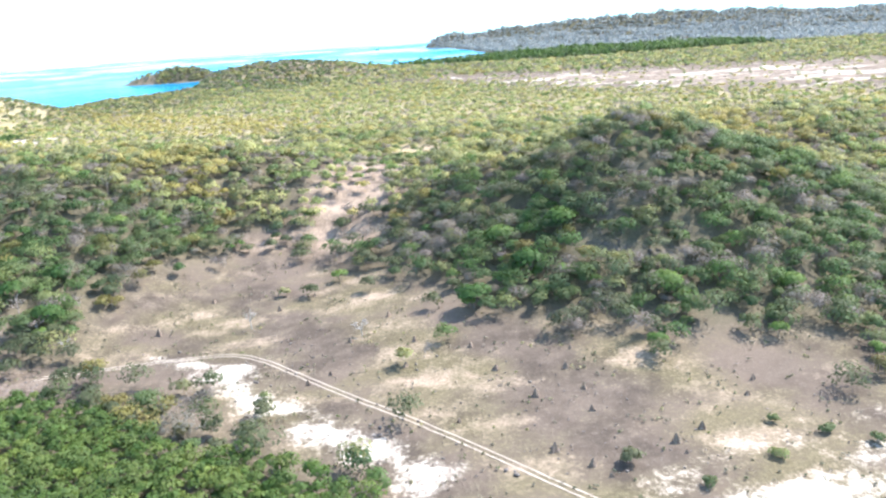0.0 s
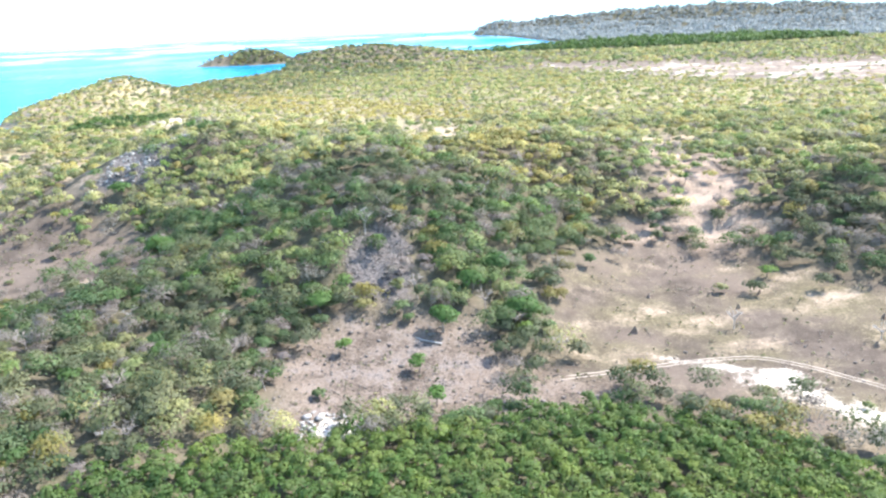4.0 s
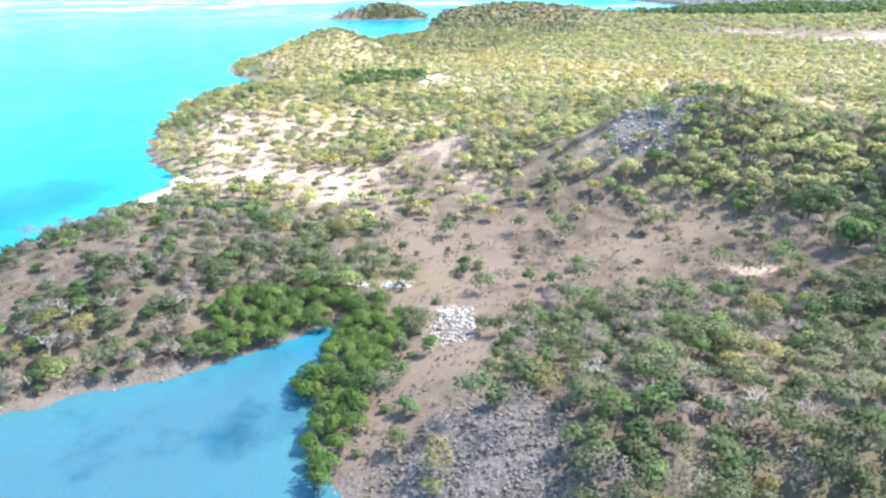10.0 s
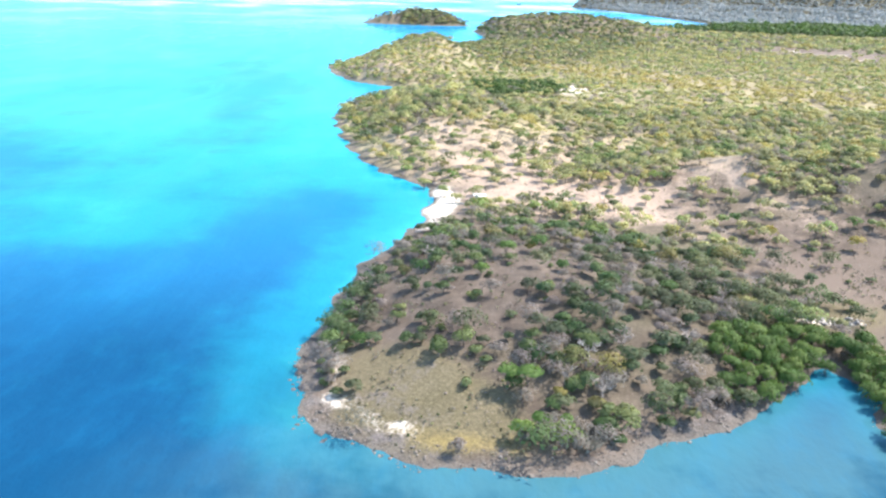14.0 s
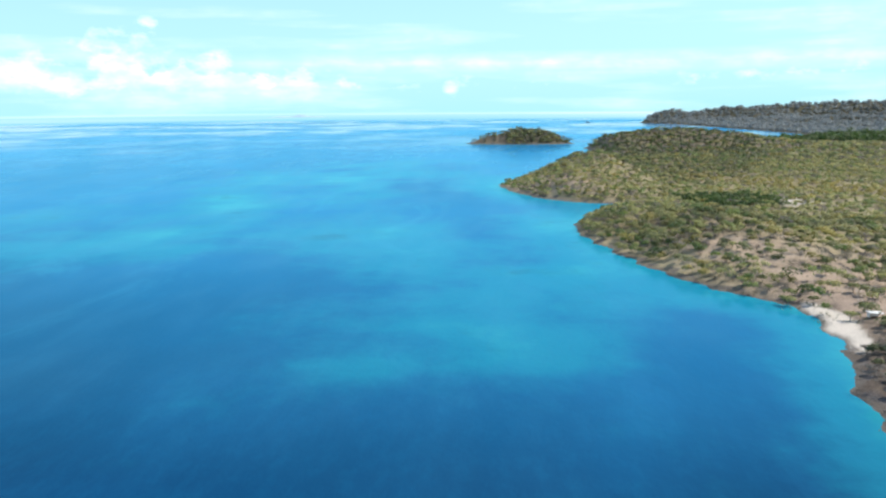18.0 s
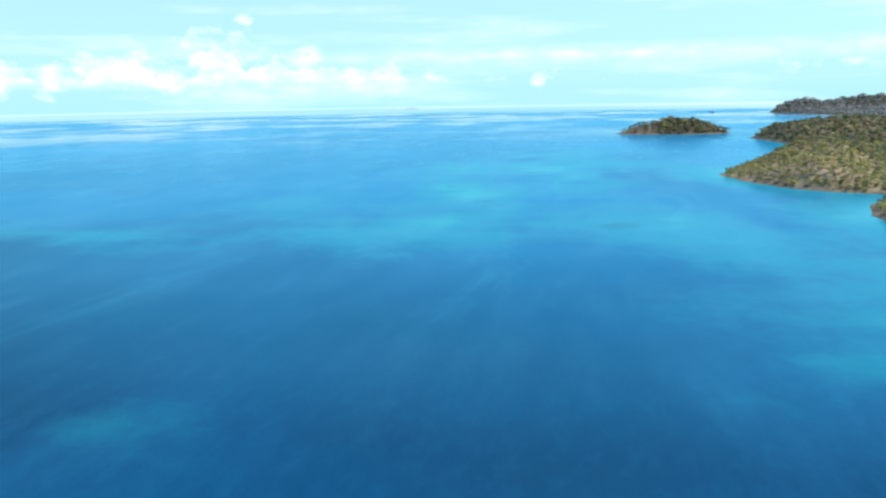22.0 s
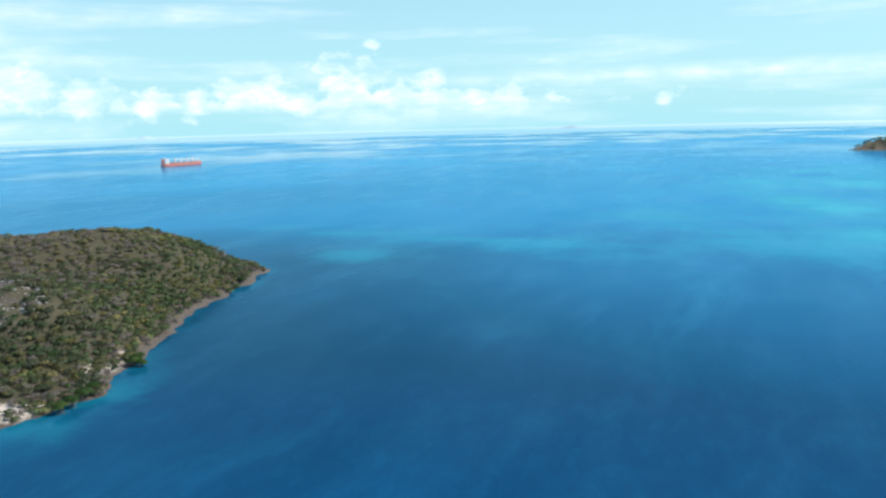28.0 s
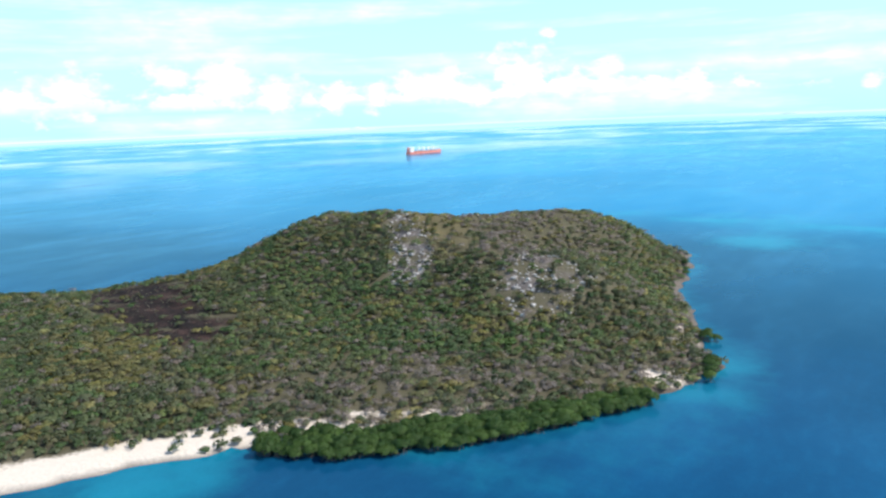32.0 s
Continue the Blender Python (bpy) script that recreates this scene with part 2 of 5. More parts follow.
def sea_material():
    m = Mat("sea_water", 0.2, 0.12)
    m.bsdf.inputs["IOR"].default_value = 1.33
    broad, drift, mid = m.noise(420, 4, 0.55), m.noise(150, 5, 0.6, (1.0, 0.45, 1)), m.noise(55, 5, 0.6)
    shallow = m.math("ADD", m.attribute("shallow"), m.math("MULTIPLY", m.math("SUBTRACT", m.math("ADD", m.math("ADD", m.math("MULTIPLY", drift, 0.8), m.math("MULTIPLY", mid, 0.4)), m.math("MULTIPLY", m.noise(15, 5, 0.65), 0.45)), 0.82), 0.9), True)
    deep = m.mix(m.step(broad, 0.36, 0.64), (0.002, 0.041, 0.094), (0.0028, 0.051, 0.131))
    deep = m.mix(m.math("MULTIPLY", m.step(drift, 0.5, 0.75), 0.28), deep, (0.004, 0.15, 0.34))
    # open water is painted paler outwards, for the sky it mirrors
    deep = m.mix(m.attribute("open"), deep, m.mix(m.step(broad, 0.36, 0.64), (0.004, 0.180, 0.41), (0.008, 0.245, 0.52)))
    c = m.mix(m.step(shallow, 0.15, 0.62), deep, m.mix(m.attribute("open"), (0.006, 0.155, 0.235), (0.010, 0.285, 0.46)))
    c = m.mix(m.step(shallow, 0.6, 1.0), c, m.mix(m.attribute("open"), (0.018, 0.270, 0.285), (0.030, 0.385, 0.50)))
    c = m.mix(m.math("MULTIPLY", m.step(mid, 0.56, 0.72), m.math("MULTIPLY", m.step(shallow, 0.35, 0.7), 0.45)), c, (0.004, 0.09, 0.15))
    c = m.mix(m.math("MULTIPLY", m.attribute("cove"), 0.85), c, m.mix(m.step(mid, 0.48, 0.62), (0.050, 0.125, 0.146), (0.018, 0.060, 0.085)))
    # cat's-paws and fine wind lanes
    lanes, fleck = m.noise(26, 6, 0.68, (1.0, 0.32, 1)), m.noise(5.5, 4, 0.7, (1.0, 0.45, 1))
    c = m.mix(m.math("MULTIPLY", m.step(lanes, 0.48, 0.75), 0.10), c, (0.008, 0.19, 0.36))
    c = m.mix(m.math("MULTIPLY", m.step(fleck, 0.42, 0.7), m.math("MULTIPLY", m.step(broad, 0.35, 0.6), 0.10)), c, (0.008, 0.16, 0.32))
    # pale drifting wisps over the open water
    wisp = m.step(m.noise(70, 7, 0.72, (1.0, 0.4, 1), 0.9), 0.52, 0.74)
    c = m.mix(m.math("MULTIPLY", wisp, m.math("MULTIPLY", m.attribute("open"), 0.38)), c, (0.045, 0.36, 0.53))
    m.colour(c)
    ripple = m.math("ADD", m.noise(2.2, 3, 0.6, (1, 0.6, 1)), m.math("MULTIPLY", m.noise(9, 3, 0.5, (1, 0.5, 1)), 1.6))
    m.bump(ripple, 0.55, 0.35)
    # mostly the colour from under the surface, with a broken sheen of sky that grows towards the horizon
    body = m.nt.nodes.new("ShaderNodeBsdfDiffuse")
    m.put(body.inputs["Color"], c)
    gloss = m.nt.nodes.new("ShaderNodeBsdfGlossy")
    # distant water gets painted bands of whiter, stronger sky sheen
    sheen_band = m.math("MULTIPLY", m.step(m.noise(520, 4, 0.6), 0.44, 0.60), m.attribute("away"))
    m.put(gloss.inputs["Color"], m.mix(sheen_band, (0.42, 0.80, 1.0), (0.95, 1.0, 1.0)))
    m.put(gloss.inputs["Roughness"], m.math("ADD", 0.13, m.math("MULTIPLY", m.step(drift, 0.4, 0.7), 0.08)))
    rim = m.nt.nodes.new("ShaderNodeFresnel")
    rim.inputs["IOR"].default_value = 1.33
    m.nt.links.new(m.bsdf.inputs["Normal"].links[0].from_socket, body.inputs["Normal"])
    both = m.nt.nodes.new("ShaderNodeMixShader")
    lively = m.math("ADD", 0.55, m.math("MULTIPLY", m.math("ADD", m.math("MULTIPLY", m.step(drift, 0.35, 0.7), 0.55), m.math("MULTIPLY", m.step(lanes, 0.4, 0.7), 0.45)), 0.34))
    m.put(both.inputs[0], m.math("MULTIPLY", rim.outputs[0], m.math("ADD", lively, m.math("MULTIPLY", sheen_band, 0.3)), True))
    m.nt.links.new(body.outputs[0], both.inputs[1])
    m.nt.links.new(gloss.outputs[0], both.inputs[2])
    m.nt.links.new(both.outputs[0], m.nt.nodes["Material Output"].inputs[0])
    m.nt.nodes.remove(m.bsdf)
    return m.m


def leaf_material(name, dark, mid, light, dry, spread=0.5):
    """Foliage: "tint" runs from dark to light green, "dry" turns it to bare grey-brown twigs."""
    m = Mat(name, 0.62, 0.25)
    own = m.math("MULTIPLY", m.math("SUBTRACT", m.chance(), 0.5), m.math("MULTIPLY", m.attribute("single"), 0.4))
    t = m.math("ADD", m.math("ADD", m.attribute("tint"), own), m.math("MULTIPLY", m.math("SUBTRACT", m.noise(1.6, 3, 0.6), 0.5), spread), True)
    c = m.ramp(t, (0.0, dark), (0.5, mid), (1.0, light))
    c = m.mix(m.attribute("lush"), c, m.ramp(t, (0.0, (0.042, 0.105, 0.032)), (0.5, (0.10, 0.185, 0.046)), (1.0, (0.20, 0.29, 0.08))))
    c = m.mix(m.math("MULTIPLY", m.attribute("gold"), 0.8), c, m.ramp(t, (0.0, (0.19, 0.16, 0.042)), (0.5, (0.31, 0.26, 0.066)), (1.0, (0.46, 0.37, 0.10))))
    c = m.mix(m.attribute("dry"), c, m.mix(m.noise(1.1, 3), dry, tuple(v * 1.6 for v in dry)))
    m.colour(c)
    glow = m.nt.nodes.new("ShaderNodeBsdfTranslucent")
    m.put(glow.inputs["Color"], c)
    both = m.nt.nodes.new("ShaderNodeMixShader")
    both.inputs[0].default_value = 0.45
    m.nt.links.new(m.bsdf.outputs[0], both.inputs[1])
    m.nt.links.new(glow.outputs[0], both.inputs[2])
    m.nt.links.new(both.outputs[0], m.nt.nodes["Material Output"].inputs[0])
    return m.m


def plain(name, a, b, size=0.5, rough=0.7, spec=0.3, metal=0.0, bump=0.2, vary=False):
    """Paint, bark or stone: two tones of one colour with grain and wear."""
    m = Mat(name, rough, spec, metal)
    g, w = m.noise(size, 5, 0.6), m.noise(size * 8, 3)
    f = m.step(m.math("ADD", m.math("MULTIPLY", g, 0.6), m.math("MULTIPLY", w, 0.4)), 0.35, 0.65)
    c = m.mix(f, a, b)
    if vary:
        c = m.mix(m.math("MULTIPLY", m.chance(), 0.45), c, tuple(v * 0.5 for v in a))
    m.colour(c)
    m.bump(g, bump, size * 0.3)
    return m.m


GROUND = ground_material()
SEA = sea_material()
SCRUB = leaf_material("scrub_leaves", (0.055, 0.082, 0.036), (0.125, 0.150, 0.066), (0.45, 0.44, 0.175), (0.19, 0.163, 0.150), 0.25)
# woods of the far hills: distance haze is mixed into the leaf colours
HAZED_LEAF = leaf_material("hazed_hill_leaves", (0.19, 0.225, 0.23), (0.255, 0.29, 0.295), (0.34, 0.365, 0.355), (0.2, 0.2, 0.2), 0.2)
MANGROVE = leaf_material("mangrove_leaves", (0.04, 0.088, 0.023), (0.09, 0.16, 0.037), (0.18, 0.235, 0.055), (0.10, 0.09, 0.07), 0.3)
BARK = plain("grey_bark", (0.11, 0.09, 0.075), (0.24, 0.21, 0.185), 0.3, 0.9)
DEAD_WOOD = plain("bleached_dead_wood", (0.27, 0.25, 0.23), (0.42, 0.395, 0.365), 0.4, 0.9)
STONE = plain("grey_boulder_stone", (0.085, 0.075, 0.07), (0.20, 0.18, 0.168), 0.8, 0.9, 0.2, 0, 0.6, True)
PALE_STONE = plain("pale_shore_stone", (0.13, 0.113, 0.098), (0.28, 0.245, 0.212), 0.8, 0.9, 0.2, 0, 0.6, True)
LIGHT_STONE = plain("lichened_rock", (0.22, 0.21, 0.20), (0.47, 0.455, 0.435), 0.8, 0.9, 0.2, 0, 0.6)
MOUND = plain("termite_mound_earth", (0.15, 0.11, 0.085), (0.26, 0.20, 0.16), 0.4, 0.95)
RUT = plain("bare_wheel_rut", (0.34, 0.285, 0.23), (0.46, 0.40, 0.33), 0.6, 0.95)


# ---- the lie of the land: coastlines and hills ----
MAIN_COAST = [(522, 52), (-52, 61), (-218, 83), (-304, 103), (-348, 120), (-378, 135), (-393, 151), (-401, 165), (-402, 180), (-410, 191),
              (-405, 207), (-406, 219), (-412, 228), (-418, 218), (-428, 211), (-441, 202), (-457, 189), (-474, 178), (-493, 171),
              (-515, 172), (-536, 180), (-550, 192), (-554, 213), (-552, 252), (-548, 287), (-539, 318), (-534, 341), (-530, 376)]
MAIN_COAST_2 = [(-534, 398), (-561, 428), (-585, 474), (-602, 526), (-618, 585), (-620, 628), (-603, 694), (-557, 755), (-600, 769),
                (-639, 796), (-673, 857), (-693, 922), (-670, 983), (-600, 1070), (-539, 1262), (-505, 1479), (-538, 1688),
                (-487, 1766), (-304, 1844), (-52, 1966), (60, 2080), (150, 2230), (150, 2500), (80, 3000),
                (10, 3500), (-110, 3750), (-100, 3900), (50, 4020), (300, 4110), (2349, 4132), (2349, 52)]
ISLAND_COAST = [(-813, 1870), (-748, 1840), (-661, 1831), (-592, 1844), (-546, 1870), (-592, 1940), (-679, 1992), (-766, 1958)]
CAPE_COAST = [(-1427, -139), (-1386, -92), (-1330, -24), (-1316, 2), (-1296, 29), (-1272, 44), (-1253, 63), (-1234, 92), (-1218, 115),
              (-1210, 136), (-1208, 153), (-1223, 184), (-1237, 218), (-1254, 247), (-1263, 287), (-1270, 315), (-1279, 345), (-1305, 358),
              (-1357, 348), (-1427, 306), (-1479, 252), (-1512, 174), (-1529, 111), (-1568, 84), (-1653, 17), (-1653, -139)]
# hills: x, y, height, half widths along and across, turn in degrees
HILLS = [(-277, 383, 37, 54, 30, 20), (-218, 335, 20, 48, 33, 40), (-178, 291, 26, 33, 33, 0), (-170, 239, 8, 23, 26, 0), (-113, 335, 20, 52, 35, 0), (-112, 385, 18, 45, 38, 0), (-125, 262, 7, 20, 18, 0), (-138, 225, 5, 15, 15, 0), (-15, 305, 6, 22, 18, 0),
         (78, 287, 44, 52, 44, 0), (9, 365, 16, 52, 39, 0), (-265, 170, 11, 61, 30, 0), (-352, 178, 4, 30, 26, 0), (-218, 252, 10, 35, 26, 0), (-226, 331, 4, 25, 20, 0), (-248, 223, 5, 20, 18, 0), (-385, 408, 13, 35, 25, 0), (-535, 560, 11, 28, 45, 0),
         (-492, 254, 10, 40, 35, -30), (-474, 213, 2, 30, 23, 0), (-509, 509, 10, 61, 39, 60), (-487, 696, 4, 96, 48, 30), (-600, 857, 16, 70, 39, 70), (-580, 970, 27, 42, 50, 0), (-572, 640, 6, 30, 40, 0),
         (-481, 1176, 9, 113, 96, 0), (-348, 1636, 36, 148, 96, 0), (-670, 1910, 27, 83, 44, 0), (261, 452, 21, 130, 78, 0), (-52, 539, 9, 174, 104, 0),
         (-1438, 206, 26, 35, 39, -6), (-1377, 246, 15, 38, 27, 30), (-1332, 291, 23, 34, 38, -4), (-1377, 206, 8, 23, 17, -14), (-1284, 182, 10, 26, 20, 0), (-1337, 190, 19, 49, 37, 10), (-1284, 280, 6, 34, 49, 6)]
FAR_HILLS = [(30, 3840, 38, 90, 90, 0), (250, 3860, 40, 150, 100, 0), (560, 3880, 53, 190, 110, 0), (950, 3870, 72, 230, 110, 0), (1350, 3800, 62, 240, 120, 0),
             (1750, 3680, 57, 260, 120, 0), (2150, 3450, 52, 260, 120, 0), (900, 3400, 22, 300, 160, 0), (1600, 3100, 24, 350, 200, 0), (450, 3500, 14, 160, 200, 0)]


def shore_distance(x, y, coast):
    """Metres from the coastline, positive on land."""
    d, inside = np.full(x.shape, 1e9), np.zeros(x.shape, bool)
    for (ax, ay), (bx, by) in zip(coast, coast[1:] + coast[:1]):
        ex, ey = bx - ax, by - ay
        k = np.clip(((x - ax) * ex + (y - ay) * ey) / (ex * ex + ey * ey), 0, 1)
        d = np.minimum(d, np.hypot(x - ax - k * ex, y - ay - k * ey))
        if ey:
            inside ^= ((ay > y) != (by > y)) & (x < ax + (y - ay) * ex / ey)
    return np.where(inside, d, -d)


def hill(x, y, cx, cy, top, a, b, turn):
    c, s = math.cos(radians(turn)), math.sin(radians(turn))
    u, v = (x - cx) * c + (y - cy) * s, -(x - cx) * s + (y - cy) * c
    return top * np.exp(-0.5 * (u / a) ** 2 - 0.5 * (v / b) ** 2)


def waves(x, y, size, seed, octaves=3):
    """Smooth noise in -1..1 from sums of turned sines."""
    rng, out, amp, total = np.random.RandomState(seed), 0.0, 1.0, 0.0
    for o in range(octaves):
        for _ in range(4):
            a, p, q = rng.uniform(0, 6.28), rng.uniform(0, 6.28), rng.uniform(0.7, 1.4)
            out = out + amp * np.sin((x * math.cos(a) + y * math.sin(a)) * 6.28 * q / size + p)
        total += amp * 2.2
        amp, size = amp * 0.55, size * 0.47
    return np.clip(out / total, -1, 1)


def land_height(x, y):
    x, y = np.asarray(x, float), np.asarray(y, float)
    wob = 2.6 * waves(x, y, 30, 5, 2)
    d = np.maximum(np.maximum(shore_distance(x, y, MAIN_COAST + MAIN_COAST_2), shore_distance(x, y, ISLAND_COAST)), shore_distance(x, y, CAPE_COAST))
    d = d + wob * np.clip(1.2 - np.abs(d) / 30, 0.0, 1)
    z = np.where(d > 0, 3.2 * (1 - np.exp(-np.maximum(d, 0) / 18)), np.maximum(d * 0.16, -6))
    rise = 1 / (1 + np.exp(-(d - 14) / 6))
    high = sum(hill(x, y, *h) for h in HILLS) + sum(hill(x, y, *h) for h in FAR_HILLS)
    high = high * (1 + 0.10 * waves(x, y, 70, 8)) + 1.0 * waves(x, y, 40, 9) * np.clip(high / 8, 0, 1)
    high = high + 15 * waves(x, y, 420, 10) * np.clip((y - 2300) / 500, 0, 1) * np.clip((d - 30) / 160, 0, 1)
    return z + rise * high, d


def inside(x, y, area, soft):
    """1 inside a closed area, 0 outside, soft over that many metres."""
    return np.clip(shore_distance(x, y, area) / soft + 0.5, 0, 1)


# open and stony ground, as areas on the plan
CLEARING = [(-122, 193), (-115, 252), (-80, 285), (-39, 266), (-10, 237), (5, 214), (42, 195), (103, 184), (278, 187), (278, 96), (-4, 96), (-35, 137), (-87, 171)]
GULLY = [(-64, 326), (-62, 440), (-44, 484), (-29, 523), (11, 506), (-17, 381), (-24, 333), (-22, 317), (-30, 297), (-27, 274), (-42, 272), (-55, 272), (-69, 280), (-80, 276), (-90, 292), (-72, 300)]
CREST_GRASS = [(-6, 351), (4, 359), (20, 355), (39, 324), (53, 284), (50, 278), (34, 300), (16, 331), (1, 329)]
PINK_HOLLOW = [(-193, 542), (-199, 635), (-180, 680), (-140, 623), (-117, 514), (-122, 466), (-140, 447), (-163, 459)]
DARK_CHUTE = [(44, 250), (50, 252), (57, 247), (53, 238), (52, 230), (72, 226), (70, 216), (52, 216), (42, 232)]
CHUTE = [(-182, 239), (-171, 254), (-162, 244), (-160, 219), (-177, 218)]
SMALL_CLEARING = [(-195, 193), (-179, 214), (-143, 213), (-130, 193), (-104, 186), (-104, 174), (-165, 164), (-184, 155)]
FIELD = [(-407, 261), (-419, 287), (-398, 341), (-348, 350), (-319, 336), (-284, 311), (-254, 277), (-252, 248), (-280, 228), (-313, 233), (-348, 235), (-358, 196), (-372, 174), (-393, 150), (-398, 187), (-393, 228)]
STONE_SLOPE = [(-390, 139), (-379, 165), (-365, 178), (-348, 170), (-341, 130)]
RIDGE_SCREE = [(-318, 345), (-311, 376), (-294, 402), (-280, 405), (-273, 374), (-294, 345)]
COAST_FLAT = [(-532, 374), (-557, 444), (-600, 557), (-557, 557), (-487, 487), (-418, 531), (-383, 435), (-409, 348), (-470, 341), (-513, 348)]
BROWN_SLOPE = [(-445, 300), (-360, 335), (-296, 330), (-325, 400), (-400, 480), (-480, 430)]
BEACH = [(-545, 325), (-516, 330), (-506, 385), (-536, 412), (-560, 380)]
BALD_HILL = [(-532, 304), (-490, 306), (-474, 268), (-488, 232), (-508, 216), (-533, 222), (-541, 252)]
POINT_GRASS = [(-543, 218), (-519, 214), (-499, 197), (-492, 179), (-522, 174), (-541, 186)]
SHORE_STRAW = [(-528, 188), (-515, 183), (-496, 181), (-495, 176), (-514, 177), (-526, 182)]
OPEN_SLOPE = [(-361, 179), (-339, 206), (-287, 221), (-274, 180), (-299, 159), (-321, 150), (-346, 157)]
OPEN_WOOD = [(-598, 400), (-606, 600), (-520, 900), (-350, 1040), (200, 900), (900, 640), (150, 560), (-120, 560), (-205, 520), (-262, 430), (-330, 355), (-460, 345)]
FLAT_CLUMPS = [[(-385, 392), (-350, 450), (-318, 450), (-335, 385), (-354, 358), (-380, 362)], [(-480, 412), (-445, 480), (-400, 475), (-412, 388), (-450, 382)]]
HEADLANDS = [[(-612, 480), (-614, 600), (-598, 660), (-510, 660), (-482, 600), (-500, 530), (-555, 478)], [(-680, 850), (-640, 980), (-560, 1050), (-430, 1000), (-520, 850), (-600, 800)]]
CAPE_GOLD = [(-1400, 214), (-1380, 232), (-1352, 222), (-1326, 187), (-1336, 176), (-1365, 195)]
CAPE_BEACH = [(-1400, -110), (-1330, -30), (-1316, 0), (-1300, 26), (-1306, 34), (-1326, 12), (-1341, -14), (-1410, -98)]
POINT_RIM = [(-537, 292), (-529, 314), (-514, 321), (-504, 333), (-471, 328), (-445, 311), (-446, 294), (-477, 298), (-492, 305), (-509, 300), (-517, 275), (-526, 265)]
POINT_SHORE = [(-553, 200), (-550, 290), (-545, 320), (-538, 318), (-541, 285), (-543, 240), (-544, 205)]
BACK_FLAT = [(-521, 371), (-466, 364), (-445, 336), (-421, 344), (-427, 376), (-480, 412), (-517, 402)]
CAPE_OCHRE = [(-1427, 61), (-1405, 70), (-1355, 40), (-1365, 19), (-1415, 28)]
CAPE_GREEN = [(-1540, 200), (-1429, 179), (-1310, 151), (-1261, 144), (-1254, 100), (-1326, 92), (-1400, 125)]
CAPE_BROWN = [(-1384, 239), (-1360, 262), (-1327, 280), (-1291, 262), (-1285, 215), (-1301, 178), (-1325, 182), (-1350, 210)]
CAPE_LOWER = [(-1345, 40), (-1329, 66), (-1294, 102), (-1236, 140), (-1219, 165), (-1216, 126), (-1251, 82), (-1292, 42)]
CAPE_FLANK = [(-1305, 276), (-1320, 340), (-1284, 335), (-1259, 254), (-1270, 223)]
SALT_PANS = [(-150, 1300), (0, 1230), (140, 980), (420, 780), (1200, 720), (1300, 1150), (700, 1250), (300, 1350), (0, 1420)]
BURNT = [(-1526, 104), (-1513, 138), (-1478, 142), (-1435, 116), (-1398, 104), (-1376, 85), (-1386, 68), (-1407, 66), (-1461, 78)]
CAPE_SCREE = [(-1394, 205), (-1383, 214), (-1357, 193), (-1340, 171), (-1333, 150), (-1347, 150), (-1366, 174)]
CAPE_KNOLL = [(-1302, 162), (-1310, 186), (-1291, 198), (-1267, 186), (-1263, 157), (-1282, 144)]
CAPE_TOP = [(-1470, 225), (-1420, 265), (-1340, 320), (-1290, 300), (-1300, 250), (-1380, 210), (-1440, 190)]
CAPE_PEAK = [(-1427, 261), (-1392, 278), (-1357, 270), (-1366, 249), (-1409, 244)]
SWAMP_WOOD = [(-520, 759), (-445, 800), (-439, 696), (-498, 663)]
MANGROVE_FLAT = [(-224, 136), (-207, 146), (-196, 151), (-184, 153), (-161, 156), (-141, 161), (-130, 167), (-113, 172), (-101, 167), (-90, 162), (-72, 151), (-65, 142), (-57, 140), (-49, 142), (-36, 136), (-26, 127), (-15, 119), (5, 87), (-195, 52), (-226, 120)]
COVE_MANGROVE = [(-447, 200), (-449, 224), (-432, 238), (-412, 241), (-400, 237), (-390, 228), (-387, 212), (-391, 190), (-391, 165), (-397, 148), (-403, 163), (-405, 180), (-413, 189), (-409, 206), (-410, 221), (-418, 223), (-424, 213), (-432, 205)]
POINT_HILL = [(-548, 340), (-470, 330), (-425, 255), (-450, 205), (-500, 172), (-548, 195)]
FAR_MANGROVE = [(-200, 1850), (-50, 1945), (60, 2060), (155, 2210), (420, 2300), (900, 2200), (800, 1900), (300, 1800)]
CAPE_MANGROVE = [(-1298, 33), (-1275, 50), (-1255, 70), (-1238, 94), (-1220, 118), (-1213, 113), (-1228, 85), (-1246, 57), (-1267, 36), (-1291, 22)]


def coast_distance(x, y):
    return land_height(x, y)[1]


